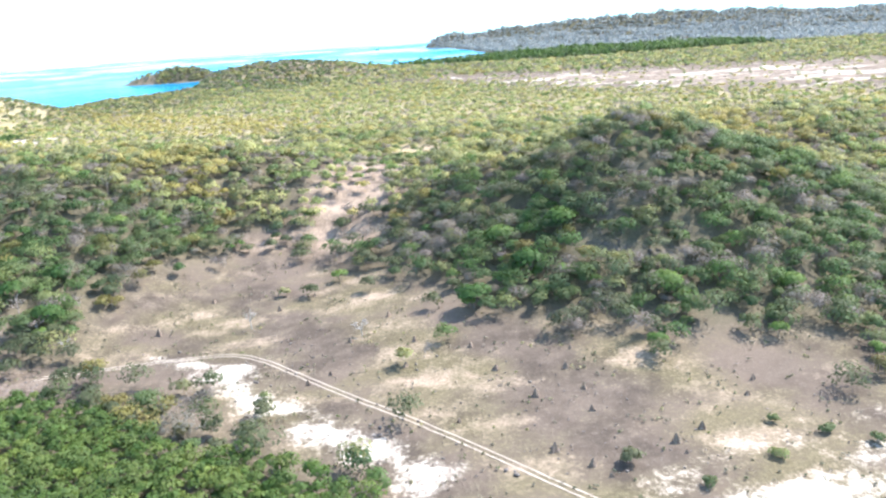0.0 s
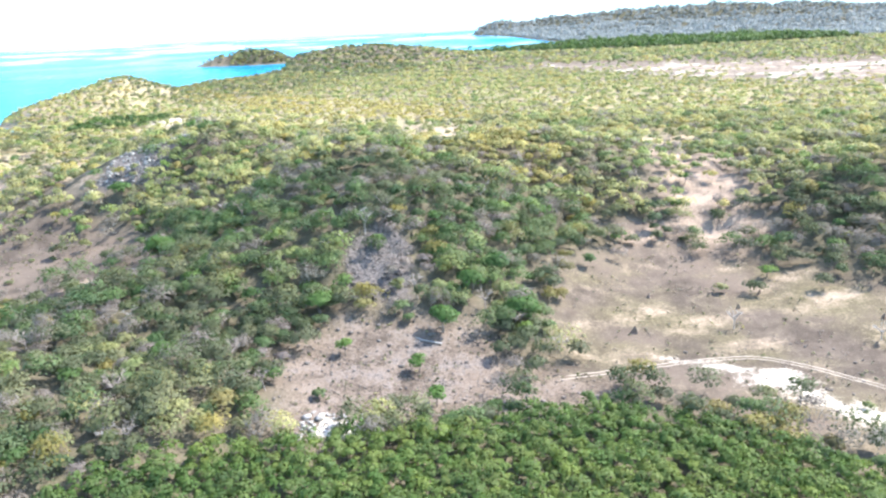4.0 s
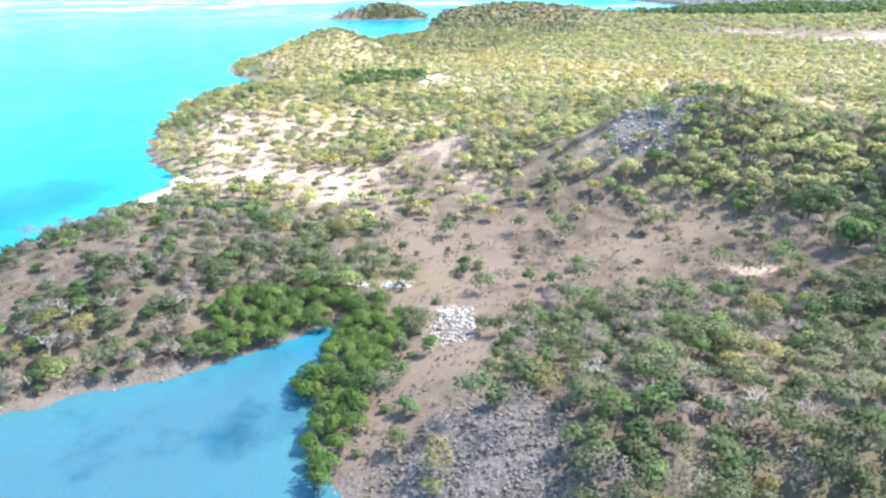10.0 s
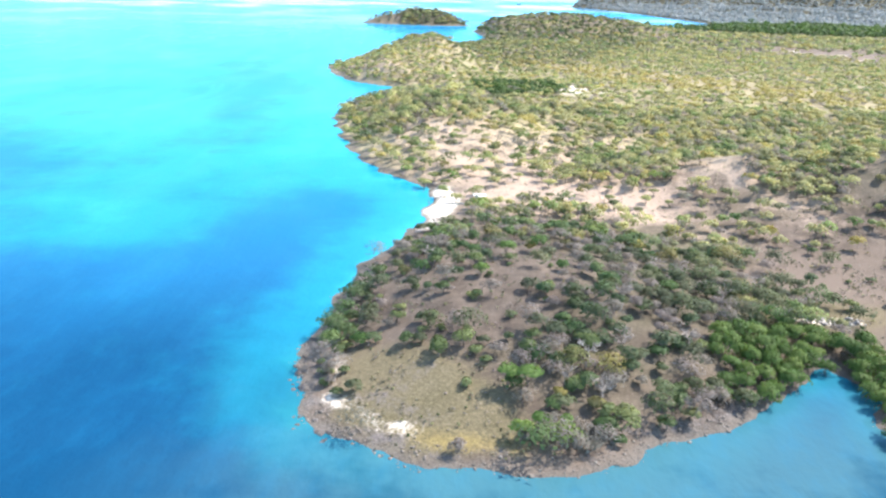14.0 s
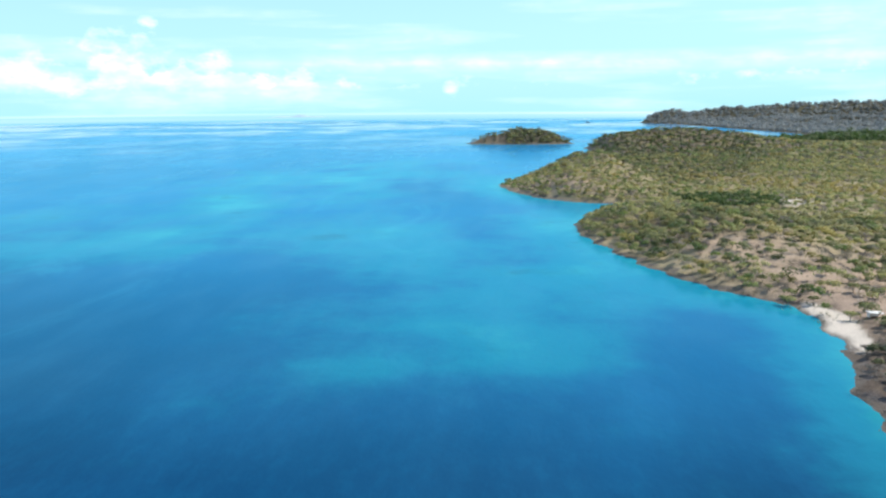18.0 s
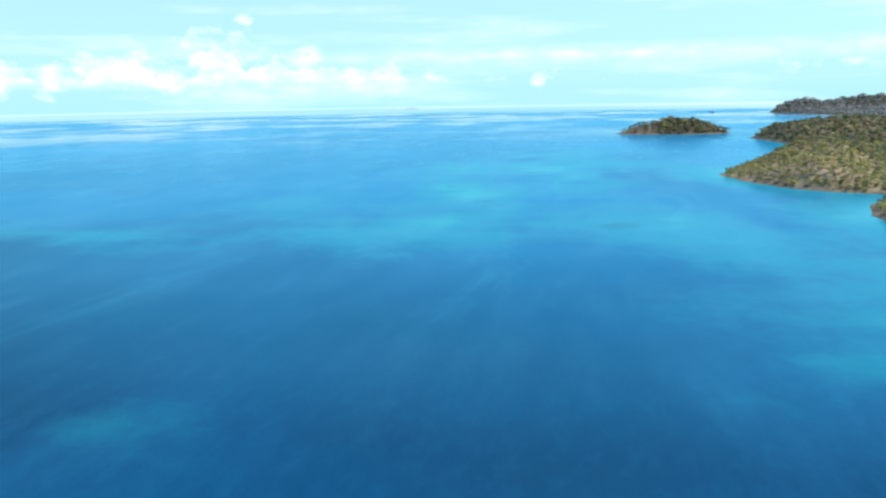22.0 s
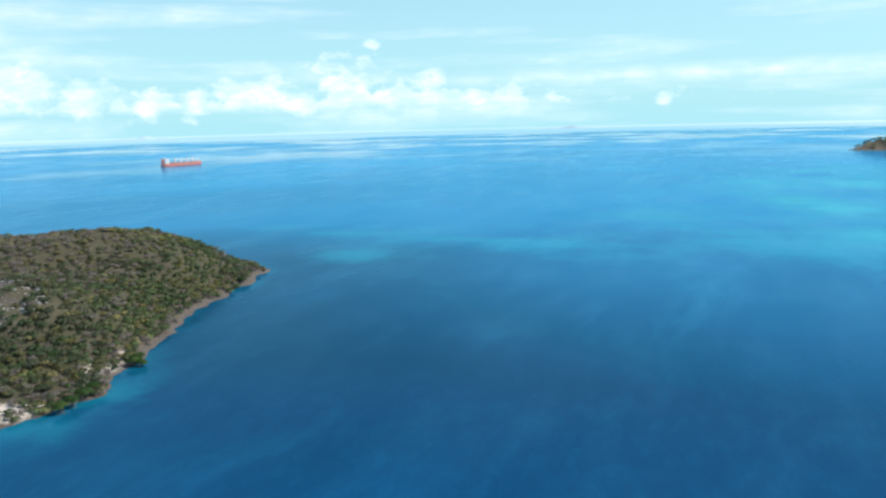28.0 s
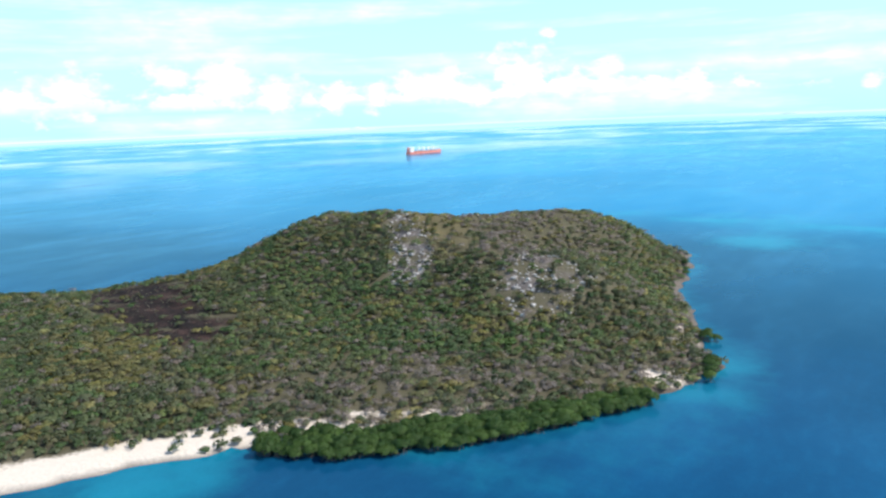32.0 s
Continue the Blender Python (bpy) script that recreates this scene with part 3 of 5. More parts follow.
def ground_masks(x, y, d, z):
    n1, n2 = waves(x, y, 60, 21), waves(x, y, 17, 22)
    near_shore = np.clip(1 - np.abs(d - 3) / 6, 0, 1)
    masks = {}
    rock = np.maximum.reduce([inside(x, y, CHUTE, 8), inside(x, y, STONE_SLOPE, 22) * 0.95, inside(x, y, RIDGE_SCREE, 16), inside(x, y, CAPE_SCREE, 14) * (0.55 + 0.6 * n2),
                              inside(x, y, CAPE_KNOLL, 16) * (0.4 + 0.7 * n2), inside(x, y, CAPE_PEAK, 14) * 0.8, inside(x, y, SMALL_CLEARING, 20) * 0.42, inside(x, y, DARK_CHUTE, 10) * 0.5,
                              near_shore * (0.6 + 0.4 * n2), 0.5 * np.clip(1 - np.hypot(x + 528, y - 193) / 24, 0, 1)])
    masks["rock"] = np.clip(rock + 0.15 * n2 * (rock > 0.05), 0, 1)
    shore_band = np.clip(1 - np.abs(d - 6) / 9, 0, 1)
    beach = np.maximum.reduce([np.clip(1 - np.abs(d - 7) / 12, 0, 1) * np.clip(1.2 - np.hypot((x + 532) / 22, (y - 365) / 42), 0, 1) * 1.6,
                               np.clip(1 - np.abs(d - 6) / 11, 0, 1) * inside(x, y, [(-1427, -110), (-1290, -10), (-1270, 52), (-1305, 78), (-1444, -52)], 10) * 1.7,
                               np.clip(1 - np.abs(d - 6) / 8, 0, 1) * inside(x, y, [(-1201, 113), (-1192, 200), (-1235, 200), (-1244, 122)], 12) * (0.55 + 0.4 * n2),
                               np.clip(1.4 - np.hypot((x + 1225) / 6, (y - 172) / 10), 0, 1), np.clip(1.4 - np.hypot((x + 1219) / 10, (y - 131) / 6), 0, 1),
                               inside(x, y, [(-1294, 44), (-1262, 67), (-1244, 93), (-1248, 97), (-1267, 72), (-1297, 51)], 5) * (0.5 + 0.5 * n2),
                               np.clip(1 - np.abs(d - 8) / 6, 0, 1) * inside(x, y, [(-557, 165), (-557, 228), (-531, 228), (-513, 165)], 8) * (0.45 + 0.35 * n2),
                               inside(x, y, [(-90, 198), (-61, 193), (-49, 171), (-26, 153), (0, 135), (-9, 125), (-48, 157)], 12) * (0.62 + 0.5 * n2),
                               inside(x, y, [(-179, 158), (-176, 165), (-168, 163), (-169, 157)], 5), inside(x, y, [(-385, 212), (-383, 240), (-372, 238), (-376, 212)], 6) * 0.42,
                               np.clip(1.3 - np.hypot((x + 400) / 12, (y - 251) / 3), 0, 1) * 0.9,
                               inside(x, y, [(-17, 96), (35, 130), (96, 152), (278, 148), (278, 87)], 40) * (0.42 + 0.35 * n2)])
    pans = inside(x, y, SALT_PANS, 160) * (0.66 - 1.9 * np.abs(waves(x, y * 2.2, 260, 31) - 0.12)) + inside(x, y, [(-470, 766), (-418, 809), (-392, 731), (-435, 696)], 40) * 0.8
    masks["sand"] = np.clip(np.maximum(beach, pans), 0, 1)
    masks["pink"] = np.clip(np.maximum.reduce([inside(x, y, COAST_FLAT, 60) * (0.7 + 0.3 * n1), inside(x, y, BROWN_SLOPE, 50) * (0.3 + 0.4 * n1), inside(x, y, GULLY, 25) * (0.5 + 0.25 * n2), 0.75 * inside(x, y, BACK_FLAT, 14), inside(x, y, CLEARING, 30) * (0.16 + 0.26 * n1 + 0.3 * n2), inside(x, y, SMALL_CLEARING, 16) * (0.36 + 0.2 * n2), inside(x, y, PINK_HOLLOW, 40) * 0.6, inside(x, y, [(-289, 264), (-275, 267), (-273, 253), (-287, 252)], 8) * 0.7,
                                               inside(x, y, [(-830, 1870), (-748, 1820), (-690, 1825), (-710, 1900), (-790, 1960)], 30) * 0.9, inside(x, y, [(-696, 940), (-679, 853), (-626, 800), (-574, 783), (-609, 870), (-644, 948)], 40) * 0.8,
                                               inside(x, y, SALT_PANS, 300) * 0.4]), 0, 1)
    # dry straw ground to the north, its paleness also painted for haze
    masks["straw"] = np.clip((y - 350) / 130, 0, 0.95) * (x > -1000) * (0.8 + 0.35 * n1) * (1 - 0.85 * inside(x, y, SALT_PANS, 200)) * (1 - 0.4 * np.clip((y - 950) / 300, 0, 1))
    masks["grass"] = np.clip(np.maximum.reduce([inside(x, y, POINT_GRASS, 12), inside(x, y, CREST_GRASS, 10), inside(x, y, CLEARING, 30) * (0.45 + 0.5 * n1), inside(x, y, [(-1402, 228), (-1392, 250), (-1352, 238), (-1362, 214)], 14),
                                                inside(x, y, [(-435, 244), (-383, 244), (-374, 265), (-426, 270)], 14) * 0.8]), 0, 1)
    masks["gilt"] = np.clip(np.maximum(0.6 * inside(x, y, SHORE_STRAW, 6), inside(x, y, CAPE_GOLD, 12) * (0.8 + 0.4 * n2)), 0, 1)
    masks["wood"] = np.clip(np.maximum((y - 1500) / 500, 0.85 * (x < -1100) * (d > 8) * (1 - masks["rock"])) * (1 - masks["sand"]), 0, 0.9)
    masks["burnt"] = np.clip(inside(x, y, BURNT, 34) * (0.95 + 0.6 * n2), 0, 1)
    canopy = inside(x, y, CLEARING, 20) + inside(x, y, FIELD, 25) + inside(x, y, STONE_SLOPE, 20) + inside(x, y, SMALL_CLEARING, 20) + inside(x, y, POINT_GRASS, 12) + inside(x, y, BALD_HILL, 12) + 0.5 * inside(x, y, POINT_HILL, 12) + 0.6 * inside(x, y, OPEN_SLOPE, 16) + inside(x, y, COAST_FLAT, 60) + inside(x, y, GULLY, 20) + inside(x, y, SALT_PANS, 200)
    masks["brush"] = np.clip(0.85 - canopy + 0.2 * n2, 0, 1) * np.clip((430 - y) / 120, 0.12, 1) * np.clip((d - 8) / 10, 0, 1)
    masks["wet"] = np.clip(1 - d / 3.0, 0, 1) * (d > -30)
    return masks


def lines(*stretches):
    out = [stretches[0][0]]
    for a, b, s in stretches:
        n = max(1, int(round((b - a) / s)))
        out += [a + (b - a) * (k + 1) / n for k in range(n)]
    return np.array(out)


def set_mesh(name, verts, faces, material, attributes=None, smooth=False, parent=None):
    """One mesh object from arrays; faces is (n, 3) or (n, 4)."""
    mesh = bpy.data.meshes.new(name)
    k = faces.shape[1]
    mesh.vertices.add(len(verts))
    mesh.vertices.foreach_set("co", np.ascontiguousarray(verts, np.float32).ravel())
    mesh.loops.add(faces.size)
    mesh.loops.foreach_set("vertex_index", np.ascontiguousarray(faces, np.int32).ravel())
    mesh.polygons.add(len(faces))
    mesh.polygons.foreach_set("loop_start", np.arange(0, faces.size, k, dtype=np.int32))
    mesh.update(calc_edges=True)
    for key, values in (attributes or {}).items():
        a = mesh.attributes.new(key, "FLOAT", "POINT")
        a.data.foreach_set("value", np.ascontiguousarray(values, np.float32))
    mesh.materials.append(material)
    if smooth:
        mesh.polygons.foreach_set("use_smooth", np.ones(len(faces), bool))
    ob = new(name, mesh)
    if parent:
        ob.parent = parent
    return ob


def grid_faces(nx, ny):
    i = np.arange(nx * ny).reshape(ny, nx)
    return np.stack([i[:-1, :-1], i[:-1, 1:], i[1:, 1:], i[1:, :-1]], -1).reshape(-1, 4)


def make_land(name, xs, ys, label):
    X, Y = (a.ravel() for a in np.meshgrid(xs, ys))
    Z, D = land_height(X, Y)
    masks = ground_masks(X, Y, D, Z)
    Z = Z + masks["rock"] * 0.7 * waves(X, Y, 6.5, 41, 2)
    F = grid_faces(len(xs), len(ys))
    F = F[(D[F] > -38).any(1)]
    ob = set_mesh(name, np.stack([X, Y, Z], -1), F, GROUND, masks, True)
    return tagged(ob, label, "ground", kind="structure")


make_land("ground", lines((-730, -610, 5), (-610, 120, 2.6), (120, 290, 5), (290, 800, 14), (800, 2350, 40)),
          lines((52, 105, 9), (105, 365, 2.6), (365, 610, 4.4), (610, 1050, 8), (1050, 2000, 19), (2000, 4135, 35)), "dry brown savanna ground with stones, sand and grass")
make_land("ground_island", lines((-840, -520, 8)), lines((1810, 2020, 8)), "low scrubby island ground out in the sea")
make_land("ground_cape", lines((-1653, -1183, 3.5)), lines((-140, 383, 3.5)), "rocky hill ground of the wooded cape")


def make_sea():
    xs = lines((-5300, -2400, 120), (-2400, -1580, 40), (-1580, -365, 8), (-365, 600, 60), (600, 4300, 200))
    ys = lines((-2000, -200, 150), (-200, 1050, 8), (1050, 2100, 22), (2100, 4900, 80))
    X, Y = (a.ravel() for a in np.meshgrid(xs, ys))
    dx, dy = X + 500, Y
    r = np.maximum(np.hypot(dx, dy), 1)
    k = np.minimum(1, 4900 / r)
    X, Y, r = -500 + dx * k, dy * k, r * k
    Z = np.zeros(X.shape)
    D = np.full(X.shape, -500.0)
    near = (X > -1800) & (X < 0) & (Y > -300) & (Y < 2200)
    D[near] = land_height(X[near], Y[near])[1]
    reach = np.where(X < -1050, 30 + 14 * waves(X, Y, 60, 51), 42 + 53 * np.clip((Y - 300) / 120, 0, 1) + 45 * waves(X, Y, 260, 51) * np.clip((Y - 250) / 150, 0.2, 1))
    west = np.clip(1 + D / reach, 0, 1) ** 1.5
    patch = sum(a * np.exp(-((X - px) / sx) ** 2 - ((Y - py) / sy) ** 2) for px, py, sx, sy, a in REEFS)
    patch = patch * np.clip(0.8 + 0.5 * waves(X, Y, 190, 52), 0.3, 1.3)
    shallow = np.clip(west * np.where(X < -1050, 0.34, 0.72) + patch, 0, 1)
    cove = 1 / (1 + np.exp((Y - 212) / 10)) * 1 / (1 + np.exp(-(X + 552) / 14))
    F = grid_faces(len(xs), len(ys))
    corner = np.stack([X, Y], -1)[F]
    area = np.abs(np.cross(corner[:, 2] - corner[:, 0], corner[:, 3] - corner[:, 1]))
    F = F[(area > 0.5) & (D[F] < 12).any(1)]
    # grows with distance: mirrored sky put into the water's own colour
    sky_pale = np.clip(1.1 - 300 / np.maximum(Y + 60, 60), 0, 1) * np.where(X < -1050, np.clip((-D - 20) / 160, 0.0, 1), 1)
    # where the painted sheen bands of the distant water set in
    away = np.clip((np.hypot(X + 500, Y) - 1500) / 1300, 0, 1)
    ob = set_mesh("water", np.stack([X, Y, Z], -1), F, SEA, {"away": away, "open": sky_pale, "shallow": shallow, "cove": np.clip(cove, 0, 1)}, True)
    tagged(ob, "clear blue and turquoise sea with light ripples", "sea", kind="structure")


# pale reef and sand patches under the water: x, y, half widths, strength
REEFS = [(-690, 343, 42, 22, 0.45), (-683, 288, 34, 20, 0.42), (-716, 293, 28, 18, 0.3), (-660, 317, 40, 28, 0.32), (-680, 385, 110, 100, 0.42), (-740, 600, 90, 120, 0.4), (-632, 480, 40, 60, 0.3),
         (-954, 204, 34, 20, 0.24), (-985, 222, 30, 22, 0.16), (-772, 216, 20, 14, 0.14), (-767, 256, 26, 14, 0.14), (-1000, 500, 110, 70, 0.3), (-900, 560, 90, 90, 0.34), (-900, 900, 260, 420, 0.26), (-615, 228, 70, 46, 0.15), (-1120, 640, 120, 120, 0.24), (-1302, -12, 16, 22, 0.5), (-1290, 6, 14, 16, 0.4), (-1212, 80, 26, 26, 0.2), (-1236, 46, 24, 22, 0.22), (-1195, 150, 16, 40, 0.18), (-940, 760, 110, 130, 0.5), (-860, 1200, 150, 260, 0.45),
         (-1230, 470, 110, 60, 0.34), (-1341, 504, 80, 40, 0.5), (-1241, 400, 60, 26, 0.36), (-1169, 465, 80, 40, 0.3), (-970, 1000, 200, 120, 0.35), (-727, 476, 80, 80, 0.3), (-935, 575, 60, 60, 0.3)]
make_sea()


# ---- vegetation ----
def cover(x, y, d):
    """How much of the ground is under trees, 0 to 1."""
    n = waves(x, y, 55, 61)
    c = np.full(x.shape, 0.93) + 0.08 * n
    ragged = waves(x, y, 22, 62)
    for area, soft, keep in ((CLEARING, 16, 0.015), (GULLY, 24, 0.2), (CREST_GRASS, 8, 0.06), (PINK_HOLLOW, 40, 0.2), (DARK_CHUTE, 6, 0.4), (CHUTE, 6, 0.12), (SMALL_CLEARING, 10, 0.03), (FIELD, 26, 0.05), (STONE_SLOPE, 14, 0.03), (RIDGE_SCREE, 14, 0.15), (OPEN_SLOPE, 24, 0.5), (CAPE_BROWN, 16, 0.62), (CAPE_GOLD, 10, 0.25), (CAPE_LOWER, 10, 0.62),
                             (BROWN_SLOPE, 40, 0.16), (COAST_FLAT, 60, 0.24), (BEACH, 6, 0.02), (POINT_HILL, 12, 0.7), (BALD_HILL, 18, 0.12), (POINT_GRASS, 8, 0.0), (SALT_PANS, 120, 0.05), (BURNT, 12, 0.05), (CAPE_BEACH, 5, 0.0), (CAPE_TOP, 20, 0.8), (CAPE_SCREE, 8, 0.2), (CAPE_KNOLL, 10, 0.3), (CAPE_PEAK, 12, 0.4)):
        inner = shore_distance(x, y, area)
        k = np.clip(np.clip(inner / soft + 0.5, 0, 1) + 0.35 * ragged * (np.abs(inner) < soft), 0, 1)
        c = c * (1 - k) + np.minimum(c, keep) * k
    plain_ = np.clip((y - 490) / 260, 0, 1) * np.clip((x + 540) / 130, 0, 1) * (1 - inside(x, y, COAST_HILLS, 60))
    c = c * (1 - plain_ * (0.1 + 0.2 * np.clip(waves(x, y, 130, 63) + 0.1, 0, 1)))
    # open woodland north of the ridge: single trees and loose clumps
    loose = inside(x, y, OPEN_WOOD, 50)
    c = c * (1 - loose * (0.34 - 0.40 * np.clip(waves(x, y, 62, 64) + 0.1, 0, 1)))
    for area in FLAT_CLUMPS:
        c = np.maximum(c, 0.85 * inside(x, y, area, 14))
    for area in HEADLANDS:
        c = np.maximum(c, inside(x, y, area, 24) * (0.66 + 0.3 * waves(x, y, 45, 65)))
    for area in (POINT_RIM, POINT_SHORE):
        c = np.maximum(c, 0.9 * inside(x, y, area, 5))
    c = np.where(inside(x, y, BACK_FLAT, 10) > 0.5, np.minimum(c, 0.05), c)
    c = np.where(d < np.where(x < -1000, 1.5, 4), 0.12 * (d > np.where(x < -1000, 0.5, 2)), c)
    return c


COAST_HILLS = [(-640, 960), (-560, 1500), (-500, 1780), (-140, 1760), (-240, 1400), (-360, 1030), (-480, 900)]
LUSH = [[(7, 212), (-3, 235), (4, 260), (31, 257), (52, 245), (42, 213), (22, 208)], [(45, 190), (71, 231), (60, 275), (160, 300), (234, 300), (200, 190), (112, 183)],
        [(-159, 244), (-141, 288), (-112, 316), (-93, 287), (-111, 259), (-117, 232), (-130, 206)], [(-160, 221), (-163, 258), (-141, 273), (-121, 271), (-121, 207), (-138, 203)],
        [(-250, 275), (-240, 310), (-190, 290), (-171, 225), (-193, 216), (-215, 237)], [(-499, 188), (-497, 213), (-473, 215), (-458, 200), (-485, 178)], [(-290, 350), (-275, 372), (-262, 330), (-285, 320)]]


GOLDEN = [[(-231, 533), (-197, 529), (-155, 455), (-102, 327), (-106, 319), (-133, 313), (-208, 477)], [(67, 287), (219, 618), (186, 421), (196, 394), (178, 393), (90, 280), (69, 275)],
          [(-501, 1008), (-380, 960), (-170, 810), (-124, 647), (-216, 680), (-354, 799)]]


def lush_at(x, y):
    """Greener thickets in the hollows and gullies."""
    k = np.maximum.reduce([inside(x, y, a, 14) for a in LUSH])
    return np.clip(k * (0.65 + 0.5 * waves(x, y, 18, 66)) + 0.25 * np.clip(waves(x, y, 34, 67) - 0.2, 0, 1), 0, 1)


def scatter(x0, x1, y0, y1, step, seed, chance):
    """Jittered grid of places, kept by chance(x, y, d)."""
    rng = np.random.RandomState(seed)
    X, Y = np.meshgrid(np.arange(x0, x1, step), np.arange(y0, y1, step))
    X, Y = X.ravel() + rng.uniform(-0.5, 0.5, X.size) * step, Y.ravel() + rng.uniform(-0.5, 0.5, Y.size) * step
    Z, D = land_height(X, Y)
    keep = rng.uniform(0, 1, X.size) < chance(X, Y, D)
    return X[keep], Y[keep], Z[keep], D[keep]


def crowns(name, X, Y, Z, width, tall, stem, tint, dry, leaves, leaf, lobes, material, label, seed, lush=None, gold=None):
    """Crowns of many small leaf tufts for a whole wood, in one mesh. All tree values are arrays."""
    rng = np.random.RandomState(seed)
    n = len(X)
    total = n * leaves
    tree = np.repeat(np.arange(n), leaves)
    lobe = rng.randint(0, lobes, total)
    la, lr = rng.uniform(0, 6.28, (n, lobes)), rng.uniform(0.15, 0.62, (n, lobes))
    lz, ls = 0.22 + 0.56 * np.sqrt(1 - (lr / 0.72) ** 2) + rng.uniform(-0.08, 0.08, (n, lobes)), rng.uniform(0.34, 0.54, (n, lobes))
    u, v = rng.uniform(0, 6.28, total), rng.uniform(-0.35, 1, total)
    s = np.sqrt(1 - v * v)
    out = np.stack([s * np.cos(u), s * np.sin(u), v], -1)
    w = width[tree] * 0.5
    rad = ls[tree, lobe] * rng.uniform(0.8, 1.08, total)
    cx = X[tree] + w * (lr[tree, lobe] * np.cos(la[tree, lobe]) + rad * out[:, 0])
    cy = Y[tree] + w * (lr[tree, lobe] * np.sin(la[tree, lobe]) + rad * out[:, 1])
    cz = Z[tree] + stem[tree] + tall[tree] * (lz[tree, lobe] * 0.75 + 0.42 * rad * out[:, 2])
    centre = np.stack([cx, cy, cz], -1)
    normal = out + rng.normal(0, 0.35, (total, 3)) + np.array((0, 0, 0.45))
    normal /= np.linalg.norm(normal, axis=1)[:, None]
    side = np.cross(normal, rng.normal(0, 1, (total, 3)))
    side /= np.linalg.norm(side, axis=1)[:, None] + 1e-6
    other = np.cross(normal, side)
    size = (leaf[tree] if isinstance(leaf, np.ndarray) else leaf) * rng.uniform(0.6, 1.25, total)
    bare = dry[tree] > 0.5
    size, thin = (size * np.where(bare, 1.35, 1.0))[:, None], np.where(bare, 0.22, 0.8)[:, None]     # leafless crowns are thin twigs
    verts = np.stack([centre + side * size, centre - side * size * 0.5 + other * size * thin, centre - side * size * 0.5 - other * size * thin], 1).reshape(-1, 3)
    faces = np.arange(total * 3).reshape(-1, 3)
    shade = np.repeat(np.clip(tint[tree] + rng.normal(0, 0.05, total), 0, 1), 3)
    round_ = np.stack([(cx - X[tree]) / w, (cy - Y[tree]) / w, (cz - Z[tree] - stem[tree]) / (tall[tree] * 0.7) - 0.45], -1)
    soft = round_ * 0.65 + out * 0.5 + normal * 0.15 + np.array((0, 0, 0.4))
    soft /= np.linalg.norm(soft, axis=1)[:, None]
    ob = set_mesh(name, verts, faces, material, {"tint": shade, "dry": np.repeat(dry[tree], 3), "lush": np.repeat((lush_at(X, Y) if lush is None else lush)[tree], 3),
                                                  "gold": np.repeat((np.zeros(n) if gold is None else gold)[tree], 3)})
    ob.data.polygons.foreach_set("use_smooth", np.ones(total, bool))
    ob.data.normals_split_custom_set_from_vertices(np.repeat(soft, 3, 0))     # tufts are lit as the round of their bough
    return tagged(ob, label, "trees", kind="stuff") if label else ob


